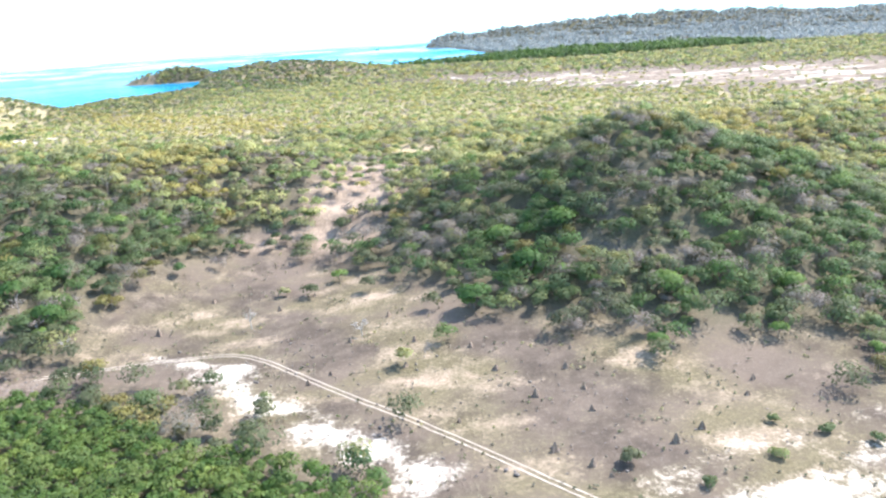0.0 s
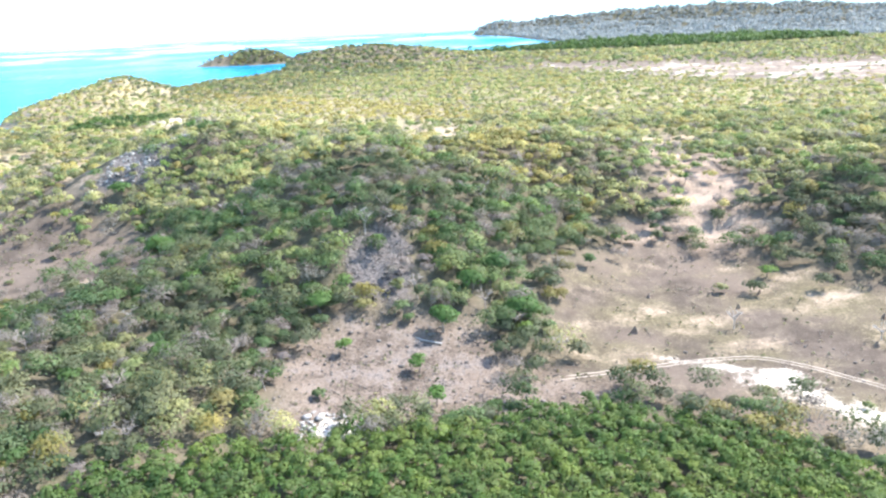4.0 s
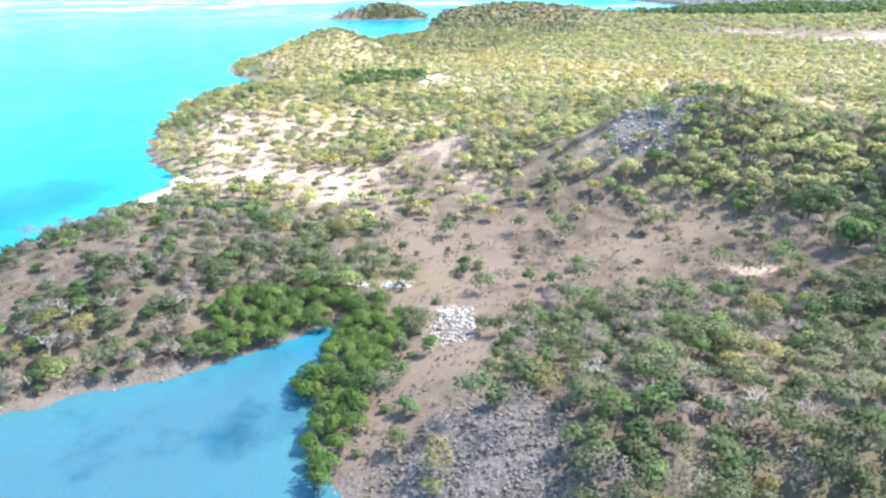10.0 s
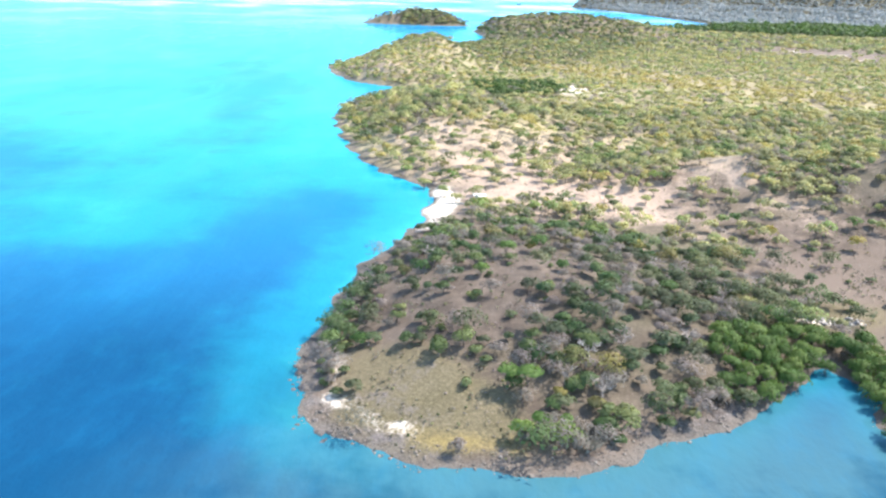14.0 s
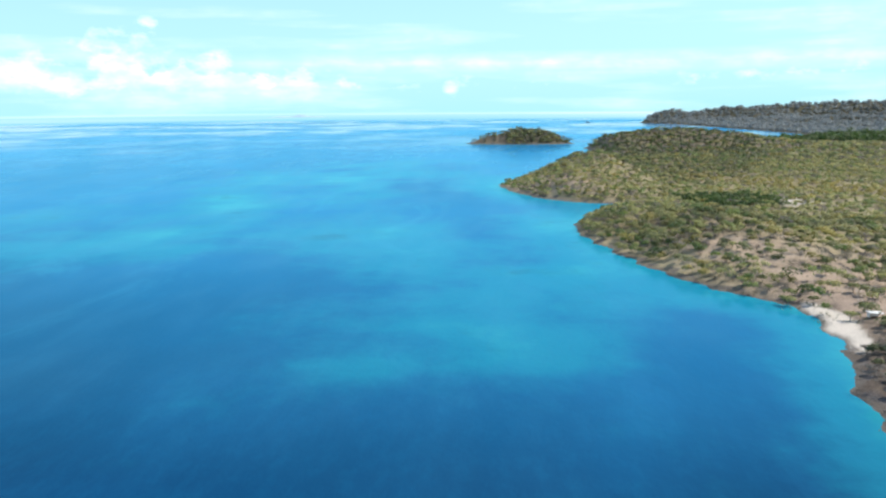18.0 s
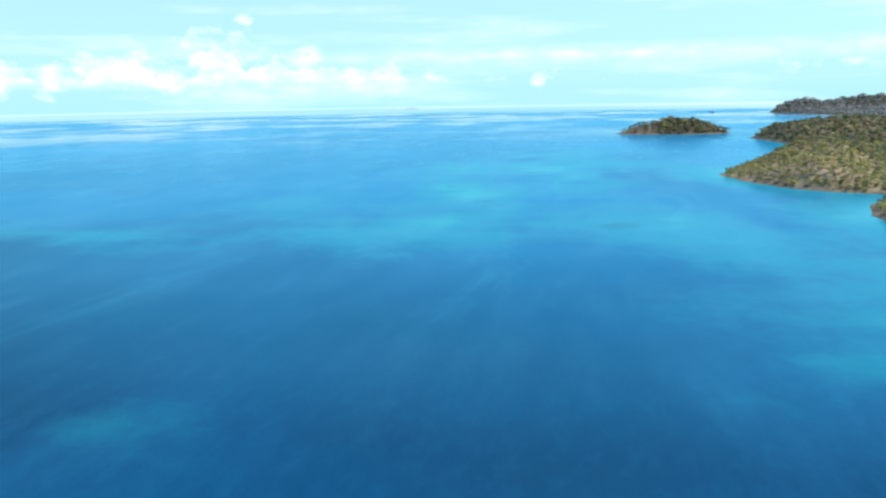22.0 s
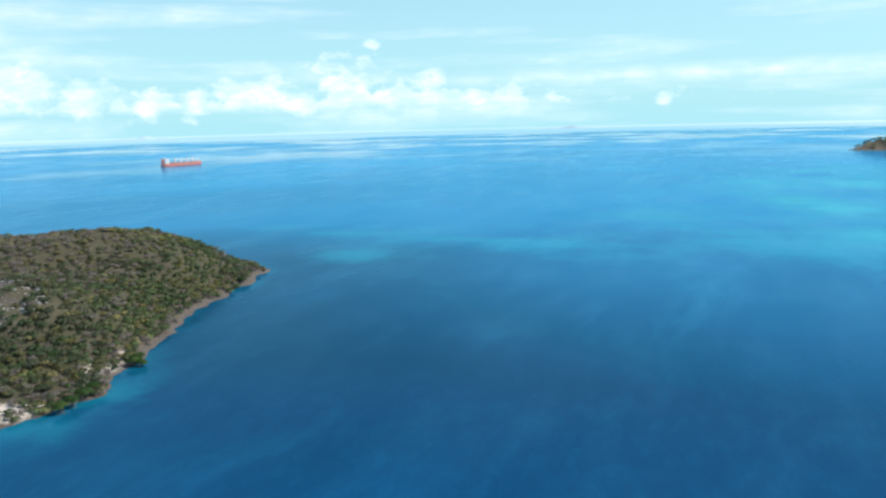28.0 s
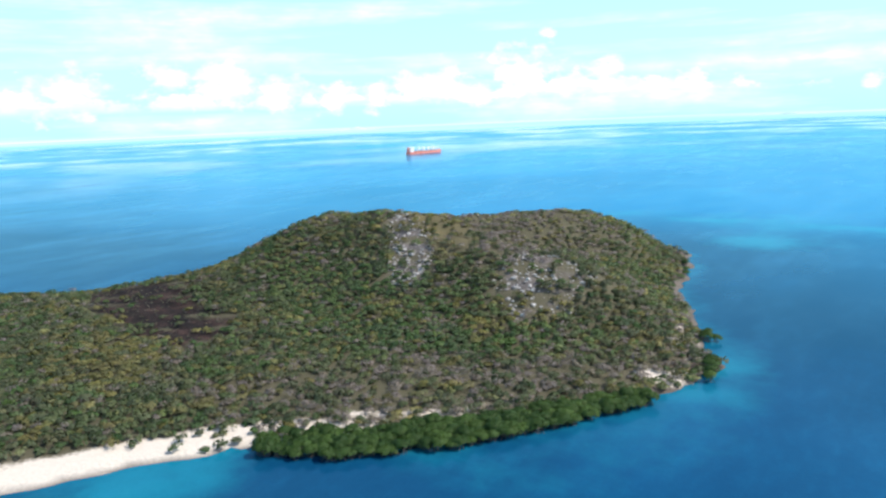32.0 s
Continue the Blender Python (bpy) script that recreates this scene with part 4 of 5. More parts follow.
def wood(name, box, step, seed, chance, size, leaves, leaf, lobes, material, label, tint=(0.45, 0.2), dry_share=0.2, stem=0.5, flat=0.8):
    X, Y, Z, D = scatter(*box, step, seed, chance)
    rng = np.random.RandomState(seed + 1)
    n = len(X)
    width = size * np.clip(rng.lognormal(-0.05, 0.3, n), 0.45, 1.7)
    tall = width * flat * rng.uniform(0.8, 1.2, n)
    patch = waves(X, Y, 90, 71) * 0.5 + waves(X, Y, 28, 72) * 0.3
    # kinds of tree that stand in stands: fresh green, golden and leafless grey
    green = np.clip(lush_at(X, Y) + 0.9 * (rng.uniform(0, 1, n) < 0.26 + 0.25 * waves(X, Y, 60, 75)), 0, 1) * rng.uniform(0.7, 1, n)
    yellow = np.maximum.reduce([inside(X, Y, a, 30) for a in GOLDEN]) * 0.75 + 0.035 + 0.2 * np.clip(waves(X, Y, 75, 76) - 0.15, 0, 1)
    yellow = yellow + 0.3 * (material is SCRUB) * np.clip((Y - 330) / 120, 0, 1) * np.clip(waves(X, Y, 85, 77) + 0.35, 0, 1)
    yellow = yellow + np.where(X < -1000, 0.04 + 0.75 * np.clip(waves(X, Y, 70, 78) - 0.05, 0, 1) + 0.55 * inside(X, Y, CAPE_OCHRE, 20) + 0.5 * inside(X, Y, CAPE_GOLD, 20), 0)
    yellow = (rng.uniform(0, 1, n) < yellow) * rng.uniform(0.45, 1, n) * (material is SCRUB) * np.where(X < -1000, 0.75, 1)
    green = np.maximum(green, np.where(X < -1000, 0.25 * np.clip(waves(X, Y, 95, 79) + 0.3, 0, 1) + 0.7 * inside(X, Y, CAPE_GREEN, 30), 0))
    green = np.maximum(green, 0.75 * np.maximum(inside(X, Y, POINT_RIM, 6), inside(X, Y, POINT_SHORE, 6)))
    green = green * (1 - yellow) * (material is SCRUB)
    low = inside(X, Y, CAPE_TOP, 30)     # wind-clipped, half leafless brush on the cape's summit
    point = inside(X, Y, POINT_HILL, 16)
    brown = np.maximum(inside(X, Y, CAPE_BROWN, 20), 0.8 * inside(X, Y, CAPE_LOWER, 14))
    green = np.where((X < -1000) & (inside(X, Y, CAPE_FLANK, 16) > 0.5), 0.5, green) * (1 - 0.7 * brown)
    width = width * (1 - 0.22 * low) * (1 - 0.22 * point)
    tall = tall * (1 - 0.5 * low) * (1 - 0.3 * point)
    # the point hill's trees are tinted darker for cloud shade over them
    t = np.clip(tint[0] + tint[1] * rng.normal(0, 1, n) + 0.38 * patch - 0.22 * inside(X, Y, POINT_HILL, 20) - 0.3 * inside(X, Y, COAST_HILLS, 60) + 0.22 * low, 0, 1)
    dry = np.where(rng.uniform(0, 1, n) < dry_share * (1 + 1.2 * waves(X, Y, 40, 73)) + 0.15 * low + 0.2 * point + 0.45 * brown, rng.uniform(0.75, 1, n), rng.uniform(0, 0.2, n))
    return crowns(name, X, Y, Z, width, tall, stem * rng.uniform(0.5, 1.5, n), t, dry, leaves, leaf, lobes, material, label, seed + 2, green, yellow), (X, Y, Z, width, tall)


def not_mangrove(x, y):
    return 1 - np.maximum.reduce([inside(x, y, MANGROVE_FLAT, 2), inside(x, y, COVE_MANGROVE, 2), inside(x, y, CAPE_MANGROVE, 2), inside(x, y, FAR_MANGROVE, 40)])


# tints: olive to yellow-green leaves, with near cloud shade and far haze put in
wood("near_scrub", (-575, 290, 105, 300), 4.5, 100, lambda x, y, d: cover(x, y, d) * not_mangrove(x, y), 8.2, 280, 0.46, 10, SCRUB,
     "dense dry savanna scrub, grey-green to olive", (0.34, 0.16), 0.16)
wood("hillside_scrub", (-700, 365, 300, 630), 4.6, 110, lambda x, y, d: cover(x, y, d), 7.8, 100, 0.74, 8, SCRUB, "olive and yellow-green scrub on the hills", (0.76, 0.18), 0.14, 0.8)
wood("plain_scrub", (-722, 800, 630, 1300), 6.2, 120, lambda x, y, d: cover(x, y, d), 7.4, 40, 1.15, 6, SCRUB, "olive scrub on the coastal plain", (0.92, 0.15), 0.1, 0.6, 0.55)
wood("distant_scrub", (-700, 1750, 1300, 2000), 11, 130, lambda x, y, d: cover(x, y, d) * not_mangrove(x, y), 13, 24, 2.5, 5, SCRUB, "distant grey-green scrub", (0.8, 0.15), 0.15, 0.4, 0.45)
wood("far_scrub", (-130, 2350, 2000, 4130), 20, 140, lambda x, y, d: 0.95 * (d > 12) * not_mangrove(x, y), 24, 12, 6.0, 4, HAZED_LEAF, "woods of the far hills, blue-grey with painted haze", (0.5, 0.2), 0.0, 0.2, 0.35)
wood("island_scrub", (-820, -540, 1818, 2010), 8, 150, lambda x, y, d: (0.3 + 0.65 * (x > -700 + 0.6 * (y - 1900))) * (d > 6), 10, 26, 2.0, 4, SCRUB, "dark scrub covering the small island", (0.35, 0.2), 0.25)
wood("cape_scrub", (-1653, -1205, -140, 365), 2.8, 160, lambda x, y, d: np.minimum(1, 1.1 * cover(x, y, d)) * not_mangrove(x, y), 4.5, 54, 0.6, 6, SCRUB, "dark green and olive scrub over the cape", (0.24, 0.16), 0.10, 0.0, 0.55)
wood("mangrove_forest", (-261, 35, 78, 196), 2.3, 170, lambda x, y, d: inside(x, y, MANGROVE_FLAT, 3), 4.4, 120, 0.40, 7, MANGROVE, "dense bright green mangrove forest canopy", (0.6, 0.14), 0.0, 1.4, 0.8)
wood("far_mangroves", (-226, 800, 1766, 2366), 14, 180, lambda x, y, d: 0.95 * inside(x, y, FAR_MANGROVE, 40) * (d > -20), 18, 18, 4.0, 4, MANGROVE, "dark green far mangrove belt", (0.3, 0.15), 0.0)
wood("swamp_trees", (-530, -426, 652, 809), 5, 190, lambda x, y, d: 0.95 * inside(x, y, SWAMP_WOOD, 10), 7, 44, 1.1, 5, MANGROVE, "dark green swamp trees in a hollow", (0.3, 0.15), 0.0)


# ---- single things ----
def part(name, verts, faces, material, parent, label="", attributes=None, smooth=False):
    ob = set_mesh(name, np.array(verts, float), np.array(faces, int), material, attributes, smooth, parent)
    return tagged(ob, label) if label else ob


def empty(name, label, category, group=""):
    return tagged(new(name), label, category, group)


def tube(points, radii, sides=6):
    """A tapered limb along points, closed at both ends, as quads."""
    pts = [Vector(p) for p in points]
    verts, faces = [], []
    for k, p in enumerate(pts):
        ahead = (pts[min(k + 1, len(pts) - 1)] - pts[max(k - 1, 0)]).normalized()
        u = ahead.orthogonal().normalized()
        v = ahead.cross(u)
        for i in range(sides):
            a = 6.2832 * i / sides
            verts.append(tuple(p + (u * math.cos(a) + v * math.sin(a)) * radii[k]))
    for k in range(len(pts) - 1):
        for i in range(sides):
            j = (i + 1) % sides
            faces.append((k * sides + i, k * sides + j, (k + 1) * sides + j, (k + 1) * sides + i))
    for base in (0, (len(pts) - 1) * sides):
        for i in range(1, sides - 2, 2):
            faces.append((base, base + i, base + i + 1, base + min(i + 2, sides - 1)))
    return verts, faces


def join(pieces):
    verts, faces = [], []
    for v, f in pieces:
        n = len(verts)
        verts += v
        faces += [tuple(i + n for i in q) for q in f]
    return verts, faces


def limbs(rng, height, spread, count, radius, stems=1):
    """A trunk, or several, that forks into limbs; returns the quads and the limb ends."""
    pieces, ends = [], []
    for s in range(stems):
        lean = Vector((rng.uniform(-0.2, 0.2), rng.uniform(-0.2, 0.2), 0)) * height + Vector(((s - (stems - 1) / 2) * 1.2, 0, 0))
        foot = Vector(((s - (stems - 1) / 2) * 1.0, 0, -0.4))
        fork = foot + lean * 0.5 + Vector((0, 0, height * 0.55))
        pieces.append(tube([foot, foot.lerp(fork, 0.5) + Vector((rng.uniform(-0.15, 0.15), rng.uniform(-0.15, 0.15), 0)), fork], [radius * 1.25, radius, radius * 0.8]))
        for k in range(count):
            a = 6.28 * (k + rng.uniform(0, 0.7)) / count
            end = fork + Vector((math.cos(a) * spread * rng.uniform(0.6, 1), math.sin(a) * spread * rng.uniform(0.6, 1), height * rng.uniform(0.15, 0.5)))
            mid = fork.lerp(end, 0.5) + Vector((0, 0, rng.uniform(0, 0.12) * height))
            pieces.append(tube([fork, mid, end], [radius * 0.55, radius * 0.4, radius * 0.14], 5))
            ends.append((mid, end))
    return pieces, ends


def one_crown(rng, width, tall, stem, leaves, leaf, lobes, material, tint, dry, parent, lush=0.0):
    a = np.array
    ob = crowns("crown", a([0.0]), a([0.0]), a([0.0]), a([width]), a([tall]), a([stem]), a([tint]), a([dry]), leaves, leaf, lobes, material, "", int(rng.uniform(0, 99999)))
    n = len(ob.data.vertices)
    for key, value in (("single", 1.0), ("lush", lush)):
        at = ob.data.attributes.get(key) or ob.data.attributes.new(key, "FLOAT", "POINT")
        at.data.foreach_set("value", np.full(n, value, np.float32))
    ob.parent = parent
    return ob


def make_tree(seed, label, width=7.0, tall=4.5, stem=1.8, leaves=420, leaf=0.42, lobes=9, tint=0.5, dry=0.0, lush=0.8, stems=1):
    rng = random.Random(seed)
    top = empty("tree", label, "tree", "single trees")
    pieces, _ = limbs(rng, stem + tall * 0.6, width * 0.33, 5, 0.16 * width / 6, stems)
    part("trunk", *join(pieces), BARK, top, "grey bark trunk with forking limbs")
    one_crown(rng, width, tall, stem, leaves, leaf, lobes, SCRUB, tint, dry, top, lush)
    return top


def make_shrub(seed, label, width=3.4, tall=2.4, leaves=220, leaf=0.32, tint=0.5, lush=0.4):
    rng = random.Random(seed)
    top = empty("shrub", label, "shrub", "shrubs")
    pieces, _ = limbs(rng, tall * 0.7, width * 0.3, 4, 0.05, 2)
    part("stems", *join(pieces), BARK, top)["kind"] = "stuff"
    one_crown(rng, width, tall, 0.1, leaves, leaf, 7, SCRUB, tint, 0.1, top, lush)
    return top


def make_mangrove(seed, width=6.5, tall=5.0, tint=0.45):
    rng = random.Random(seed)
    top = empty("mangrove_tree", "dark green mangrove tree on stilt roots at the water", "tree", "mangroves")
    roots = []
    for k in range(9):
        a, r = 6.28 * k / 9 + rng.uniform(-0.2, 0.2), width * rng.uniform(0.18, 0.34)
        roots.append(tube([(math.cos(a) * r, math.sin(a) * r, -1.4), (math.cos(a) * r * 0.8, math.sin(a) * r * 0.8, 0.6), (math.cos(a) * 0.2, math.sin(a) * 0.2, 1.4)], [0.06, 0.06, 0.08], 4))
    part("stilt_root", *join(roots), BARK, top, "arching stilt roots")["kind"] = "stuff"
    pieces, _ = limbs(rng, tall * 0.8, width * 0.3, 5, 0.14)
    part("trunk", *join(pieces), BARK, top)
    one_crown(rng, width, tall, 0.5, 620, 0.36, 12, MANGROVE, rng.uniform(tint - 0.1, tint + 0.1), 0.0, top)
    return top


def make_dead_tree(seed, height=6.0, spread=3.2, material=None):
    rng = random.Random(seed)
    top = empty("dead_tree", "bare bleached dead tree with pale branches", "tree", "dead trees")
    pieces, ends = limbs(rng, height, spread, 7, 0.17)
    part("trunk", *join(pieces), material or DEAD_WOOD, top)
    twigs = []
    for mid, end in ends:
        for k in range(6):
            b = mid.lerp(end, rng.uniform(0.2, 1))
            d = Vector((rng.uniform(-1, 1), rng.uniform(-1, 1), rng.uniform(0, 1))).normalized() * spread * rng.uniform(0.3, 0.6)
            twigs.append(tube([b, b + d * 0.6 + Vector((0, 0, 0.1)), b + d], [0.07, 0.05, 0.025], 4))
    part("branching_crown", *join(twigs), material or DEAD_WOOD, top, "thin pale bare branches")["kind"] = "stuff"
    return top


def place(model, x, y, size=1.0, turn=0.0, sink=0.0, level=None):
    z = float(land_height(np.array([x]), np.array([y]))[0][0])
    z = z if level is None else max(z, level)
    return Matrix.LocRotScale((x, y, z - sink), Euler((0, 0, turn)), (size, size, size * random.uniform(0.85, 1.15)))


def put_all(models, spots, sizes, level=None):
    """The first copies are the models themselves; later ones share their meshes."""
    used = set()
    for k, (x, y) in enumerate(spots):
        model = models[k % len(models)]
        m = place(model, x, y, random.uniform(*sizes), random.uniform(0, 6.28), 0.1, level)
        if k < len(models):
            model.matrix_basis = m
        else:
            ob = copy_thing(model, Matrix.Identity(4))
            ob.matrix_basis = m


random.seed(11)
GREEN_TREES = [(-176, 195), (-156, 188), (-43, 252), (51, 181), (104, 172), (-89, 278), (2, 215), (15, 236), (35, 243), (-52, 321), (-7, 380), (-76, 320), (-131, 277), (-127, 207), (84, 184),
               (109, 197), (33, 221), (-187, 215), (-151, 172), (-275, 302), (-241, 335), (-299, 340), (-252, 262), (-86, 281), (-112, 284), (-493, 184), (-497, 181), (-488, 180), (-487, 184), (-499, 271), (-507, 253)]
DULL_TREES = [(-522, 264), (-488, 239), (-530, 228), (-526, 215), (-517, 209), (-508, 238), (-494, 209), (-511, 213), (-479, 211), (-530, 290), (-474, 325), (-505, 325), (-492, 331), (-374, 265), (-391, 260), (-384, 308), (-271, 303), (-437, 297), (-524, 271), (-425, 264), (-463, 190), (-433, 289), (-509, 262), (-453, 203), (-453, 307), (-518, 241), (-517, 212),
              (-531, 285), (-522, 270), (-495, 305), (-493, 214), (-480, 213), (-498, 266), (-508, 253), (-470, 250), (-462, 232), (-448, 222)]
SHRUBS = [(-542, 253), (-541, 279), (-546, 240), (-546, 231), (-545, 217), (-548, 212), (-545, 201), (-546, 207), (-63, 282), (46, 124), (67, 146), (76, 141), (63, 133), (84, 136), (-51, 170), (-179, 173), (-301, 328), (-541, 223), (-545, 216), (-544, 203), (-541, 196), (-510, 198), (-510, 238),
          (-487, 243), (-508, 210), (-472, 223), (-522, 220), (-530, 237), (-505, 206), (-543, 219), (-541, 206), (-312, 184), (-420, 262), (-405, 258)]
DEAD = [(-30, 205), (-170, 257), (-187, 238), (-317, 167), (-220, 150), (-479, 208), (-310, 165), (-260, 180), (-200, 176), (-340, 175), (-66, 216), (-118, 203), (-240, 210), (-168, 250), (-176, 246), (-296, 200)]
put_all([make_tree(k, "green spreading tree standing in dry scrub", 6.2 + k % 3, 4.2, 1.8 + 0.3 * (k % 2), tint=0.62 + 0.1 * (k % 3), lush=1.0) for k in range(5)], GREEN_TREES, (0.75, 1.1))
put_all([make_tree(20 + k, "large dark green spreading tree on the slope", 8.5, 6.0, 1.6, leaves=800, leaf=0.44, lobes=14, tint=0.3 + 0.2 * (k % 2), lush=0.9) for k in range(4)],
        [(-186, 214), (-241, 335), (-299, 338), (-252, 262), (4, 214), (35, 242), (-150, 206), (-142, 222), (-134, 236), (-152, 238), (22, 226), (14, 248), (-128, 214), (60, 205), (78, 212), (96, 205)], (1.05, 1.5))
put_all([make_tree(50 + k, "flat-topped bright green tree on a tall pale trunk", 7.5, 2.4, 4.6, leaves=460, lobes=10, tint=0.75, lush=1.0) for k in range(2)], [(-500, 197), (-495, 196)], (0.95, 1.1))
put_all([make_tree(30 + k, "grey-green savanna tree on the open slope", 5.5 + k % 3, 3.6, 1.4, tint=0.35 + 0.1 * (k % 3), lush=0.35, leaves=340) for k in range(5)], DULL_TREES, (0.7, 1.1))
put_all([make_shrub(60 + k, "low olive-green shrub on bare stony ground", 3.2 + 0.5 * (k % 3), 2.2, tint=0.4 + 0.15 * (k % 3)) for k in range(5)], SHRUBS, (0.8, 1.3))
TWIG_WOOD = plain("grey_brown_bare_twigs", (0.20, 0.17, 0.15), (0.34, 0.30, 0.27), 0.4, 0.9)
BARE_SPOTS = [(-575, 105), (-575, 300), (-120, 300), (-120, 160), (-200, 105)]
put_all([make_dead_tree(90 + k, 5.0 + k % 3, 2.8 + 0.4 * (k % 2)) for k in range(4)], DEAD, (0.75, 1.1))

# open woodland on the coastal flat and over the bare slopes
rng_spots = np.random.RandomState(7)


def in_scrub(x, y):
    p, q = np.array([x]), np.array([y])
    d = land_height(p, q)[1]
    return d[0] > 8 and cover(p, q, d)[0] > 0.55 and not_mangrove(p, q)[0] > 0.9


def spots_in(area, count, clear):
    """Random places inside an area, apart from one another."""
    xs, ys = [p[0] for p in area], [p[1] for p in area]
    out = []
    for _ in range(count * 30):
        x, y = rng_spots.uniform(min(xs), max(xs)), rng_spots.uniform(min(ys), max(ys))
        if shore_distance(np.array([x]), np.array([y]), area)[0] > 1 and all(math.hypot(x - a, y - b) > clear for a, b in out):
            out.append((x, y))
        if len(out) == count:
            break
    return out


put_all([make_dead_tree(700 + k, 5.5 + 0.5 * k, 3.0, TWIG_WOOD) for k in range(4)], [p for p in spots_in(BARE_SPOTS, 240, 9) if in_scrub(*p)][:80], (0.8, 1.15))
put_all([make_shrub(740 + k, "wind-bent shrub on the back beach of the cape", 4.0, 2.6, tint=0.3) for k in range(2)], [(-1530, 106), (-1524, 114), (-1519, 128), (-1515, 150), (-1511, 165), (-1560, 86)], (0.9, 1.4))
put_all([make_tree(120 + k, "pale olive open-woodland tree on sandy ground", 6.5 + k % 3, 3.2, 2.0, leaves=260, leaf=0.5, tint=0.6 + 0.1 * (k % 3), lush=0.1) for k in range(5)],
        spots_in(COAST_FLAT, 95, 8), (0.7, 1.15))
put_all([make_shrub(160 + k, "small dull green shrub on the bare hill field", 2.8 + 0.5 * (k % 3), 1.8, leaves=150, tint=0.45) for k in range(4)],
        spots_in(FIELD, 46, 7) + spots_in(BALD_HILL, 26, 7), (0.6, 1.3))
put_all([make_mangrove(200 + k, 6.6 + 0.6 * (k % 4), 5.4 + 0.5 * (k % 3)) for k in range(6)], spots_in(COVE_MANGROVE, 105, 3.2), (0.8, 1.2), 0.0)
put_all([make_mangrove(230 + k, 5.2 + 0.6 * (k % 4), 3.6 + 0.4 * (k % 3), 0.2) for k in range(5)], spots_in(CAPE_MANGROVE, 190, 1.9) + [(-1219, 180), (-1216, 181), (-1220, 184), (-1209, 149), (-1207, 143), (-1206, 138), (-1210, 154), (-1262, 290), (-1265, 300), (-1268, 309)], (0.75, 1.15), 0.0)


# ---- termite mounds on the clearing ----
def make_mound(seed):
    rng = random.Random(seed)
    verts, faces, sides, rings = [], [], 9, 6
    height = 1.9
    for k in range(rings + 1):
        f = k / rings
        r = 0.85 * (1 - f) ** 0.75 + 0.05
        for i in range(sides):
            a = 6.28 * i / sides
            w = r * (1 + 0.3 * math.sin(3 * a + seed + 2 * f)) * rng.uniform(0.85, 1.1)
            verts.append((math.cos(a) * w + 0.15 * f, math.sin(a) * w * 0.75, height * f - 0.15))
    for k in range(rings):
        for i in range(sides):
            j = (i + 1) % sides
            faces.append((k * sides + i, k * sides + j, (k + 1) * sides + j, (k + 1) * sides + i))
    mesh = bpy.data.meshes.new("termite_mound")
    mesh.from_pydata(verts, [], faces + [tuple(rings * sides + i for i in range(sides))])
    mesh.materials.append(MOUND)
    return tagged(new("termite_mound", mesh), "brown pointed termite mound on dry grass", "termite mound", "termite mounds")


MOUNDS = [(-41, 176), (-36, 181), (-33, 201), (-14, 198), (2, 192), (17, 163), (29, 165), (26, 176), (29, 155), (18, 139), (25, 133), (28, 129), (44, 140), (45, 136), (-2, 153), (51, 145), (-16, 183),
          (29, 186), (-23, 217), (66, 158), (-60, 230), (-85, 240), (-50, 240), (-95, 215), (8, 178), (70, 165)]
put_all([make_mound(k) for k in range(5)], MOUNDS, (0.7, 1.25))


# ---- boulders and loose stones ----
def lump(rng, squash=0.7):
    """A rough stone of 20 faces."""
    bm = bmesh.new()
    bmesh.ops.create_icosphere(bm, subdivisions=1, radius=0.5)
    for v in bm.verts:
        v.co *= rng.uniform(0.72, 1.2)
        v.co.z *= squash
    return bm


def make_boulder(seed, label, material):
    bm = lump(random.Random(seed))
    bmesh.ops.subdivide_edges(bm, edges=bm.edges[:], cuts=1, use_grid_fill=True, fractal=0.5, seed=seed)
    mesh = bpy.data.meshes.new("boulder")
    bm.to_mesh(mesh)
    bm.free()
    mesh.materials.append(material)
    return tagged(new("boulder", mesh), label, "boulder", "boulders")


def shore_spots(count, box, low, high):
    x, y = rng_spots.uniform(box[0], box[1], count * 40), rng_spots.uniform(box[2], box[3], count * 40)
    d = land_height(x, y)[1]
    return [(float(a), float(b)) for a, b, e in zip(x, y, d) if low < e < high][:count]


put_all([make_boulder(300 + k, "grey weathered boulder on the rocky slope", STONE) for k in range(5)],
        spots_in(CHUTE, 34, 1.2) + spots_in(RIDGE_SCREE, 60, 2), (0.8, 2.4))
put_all([make_boulder(310 + k, "lichen-grey boulder among low brush on the hilltop", LIGHT_STONE) for k in range(4)],
        spots_in(CAPE_SCREE, 70, 1.6) + spots_in(CAPE_KNOLL, 50, 2) + spots_in(CAPE_PEAK, 30, 2), (1.1, 3.0))
put_all([make_boulder(330 + k, "pale brown shore boulder at the water's edge", PALE_STONE) for k in range(5)],
        shore_spots(40, (-560, -530, 170, 235), -4, 4) + shore_spots(50, (-1260, -1200, 110, 260), -2, 7) + shore_spots(14, (-700, -640, 850, 940), -2, 5), (0.4, 1.1))

put_all([make_boulder(350 + k, "dark wet rock in the shallows off the point", STONE) for k in range(4)],
        shore_spots(34, (-556, -540, 178, 212), -7, 1) + shore_spots(12, (-545, -535, 176, 190), -5, 1), (1.0, 2.6))


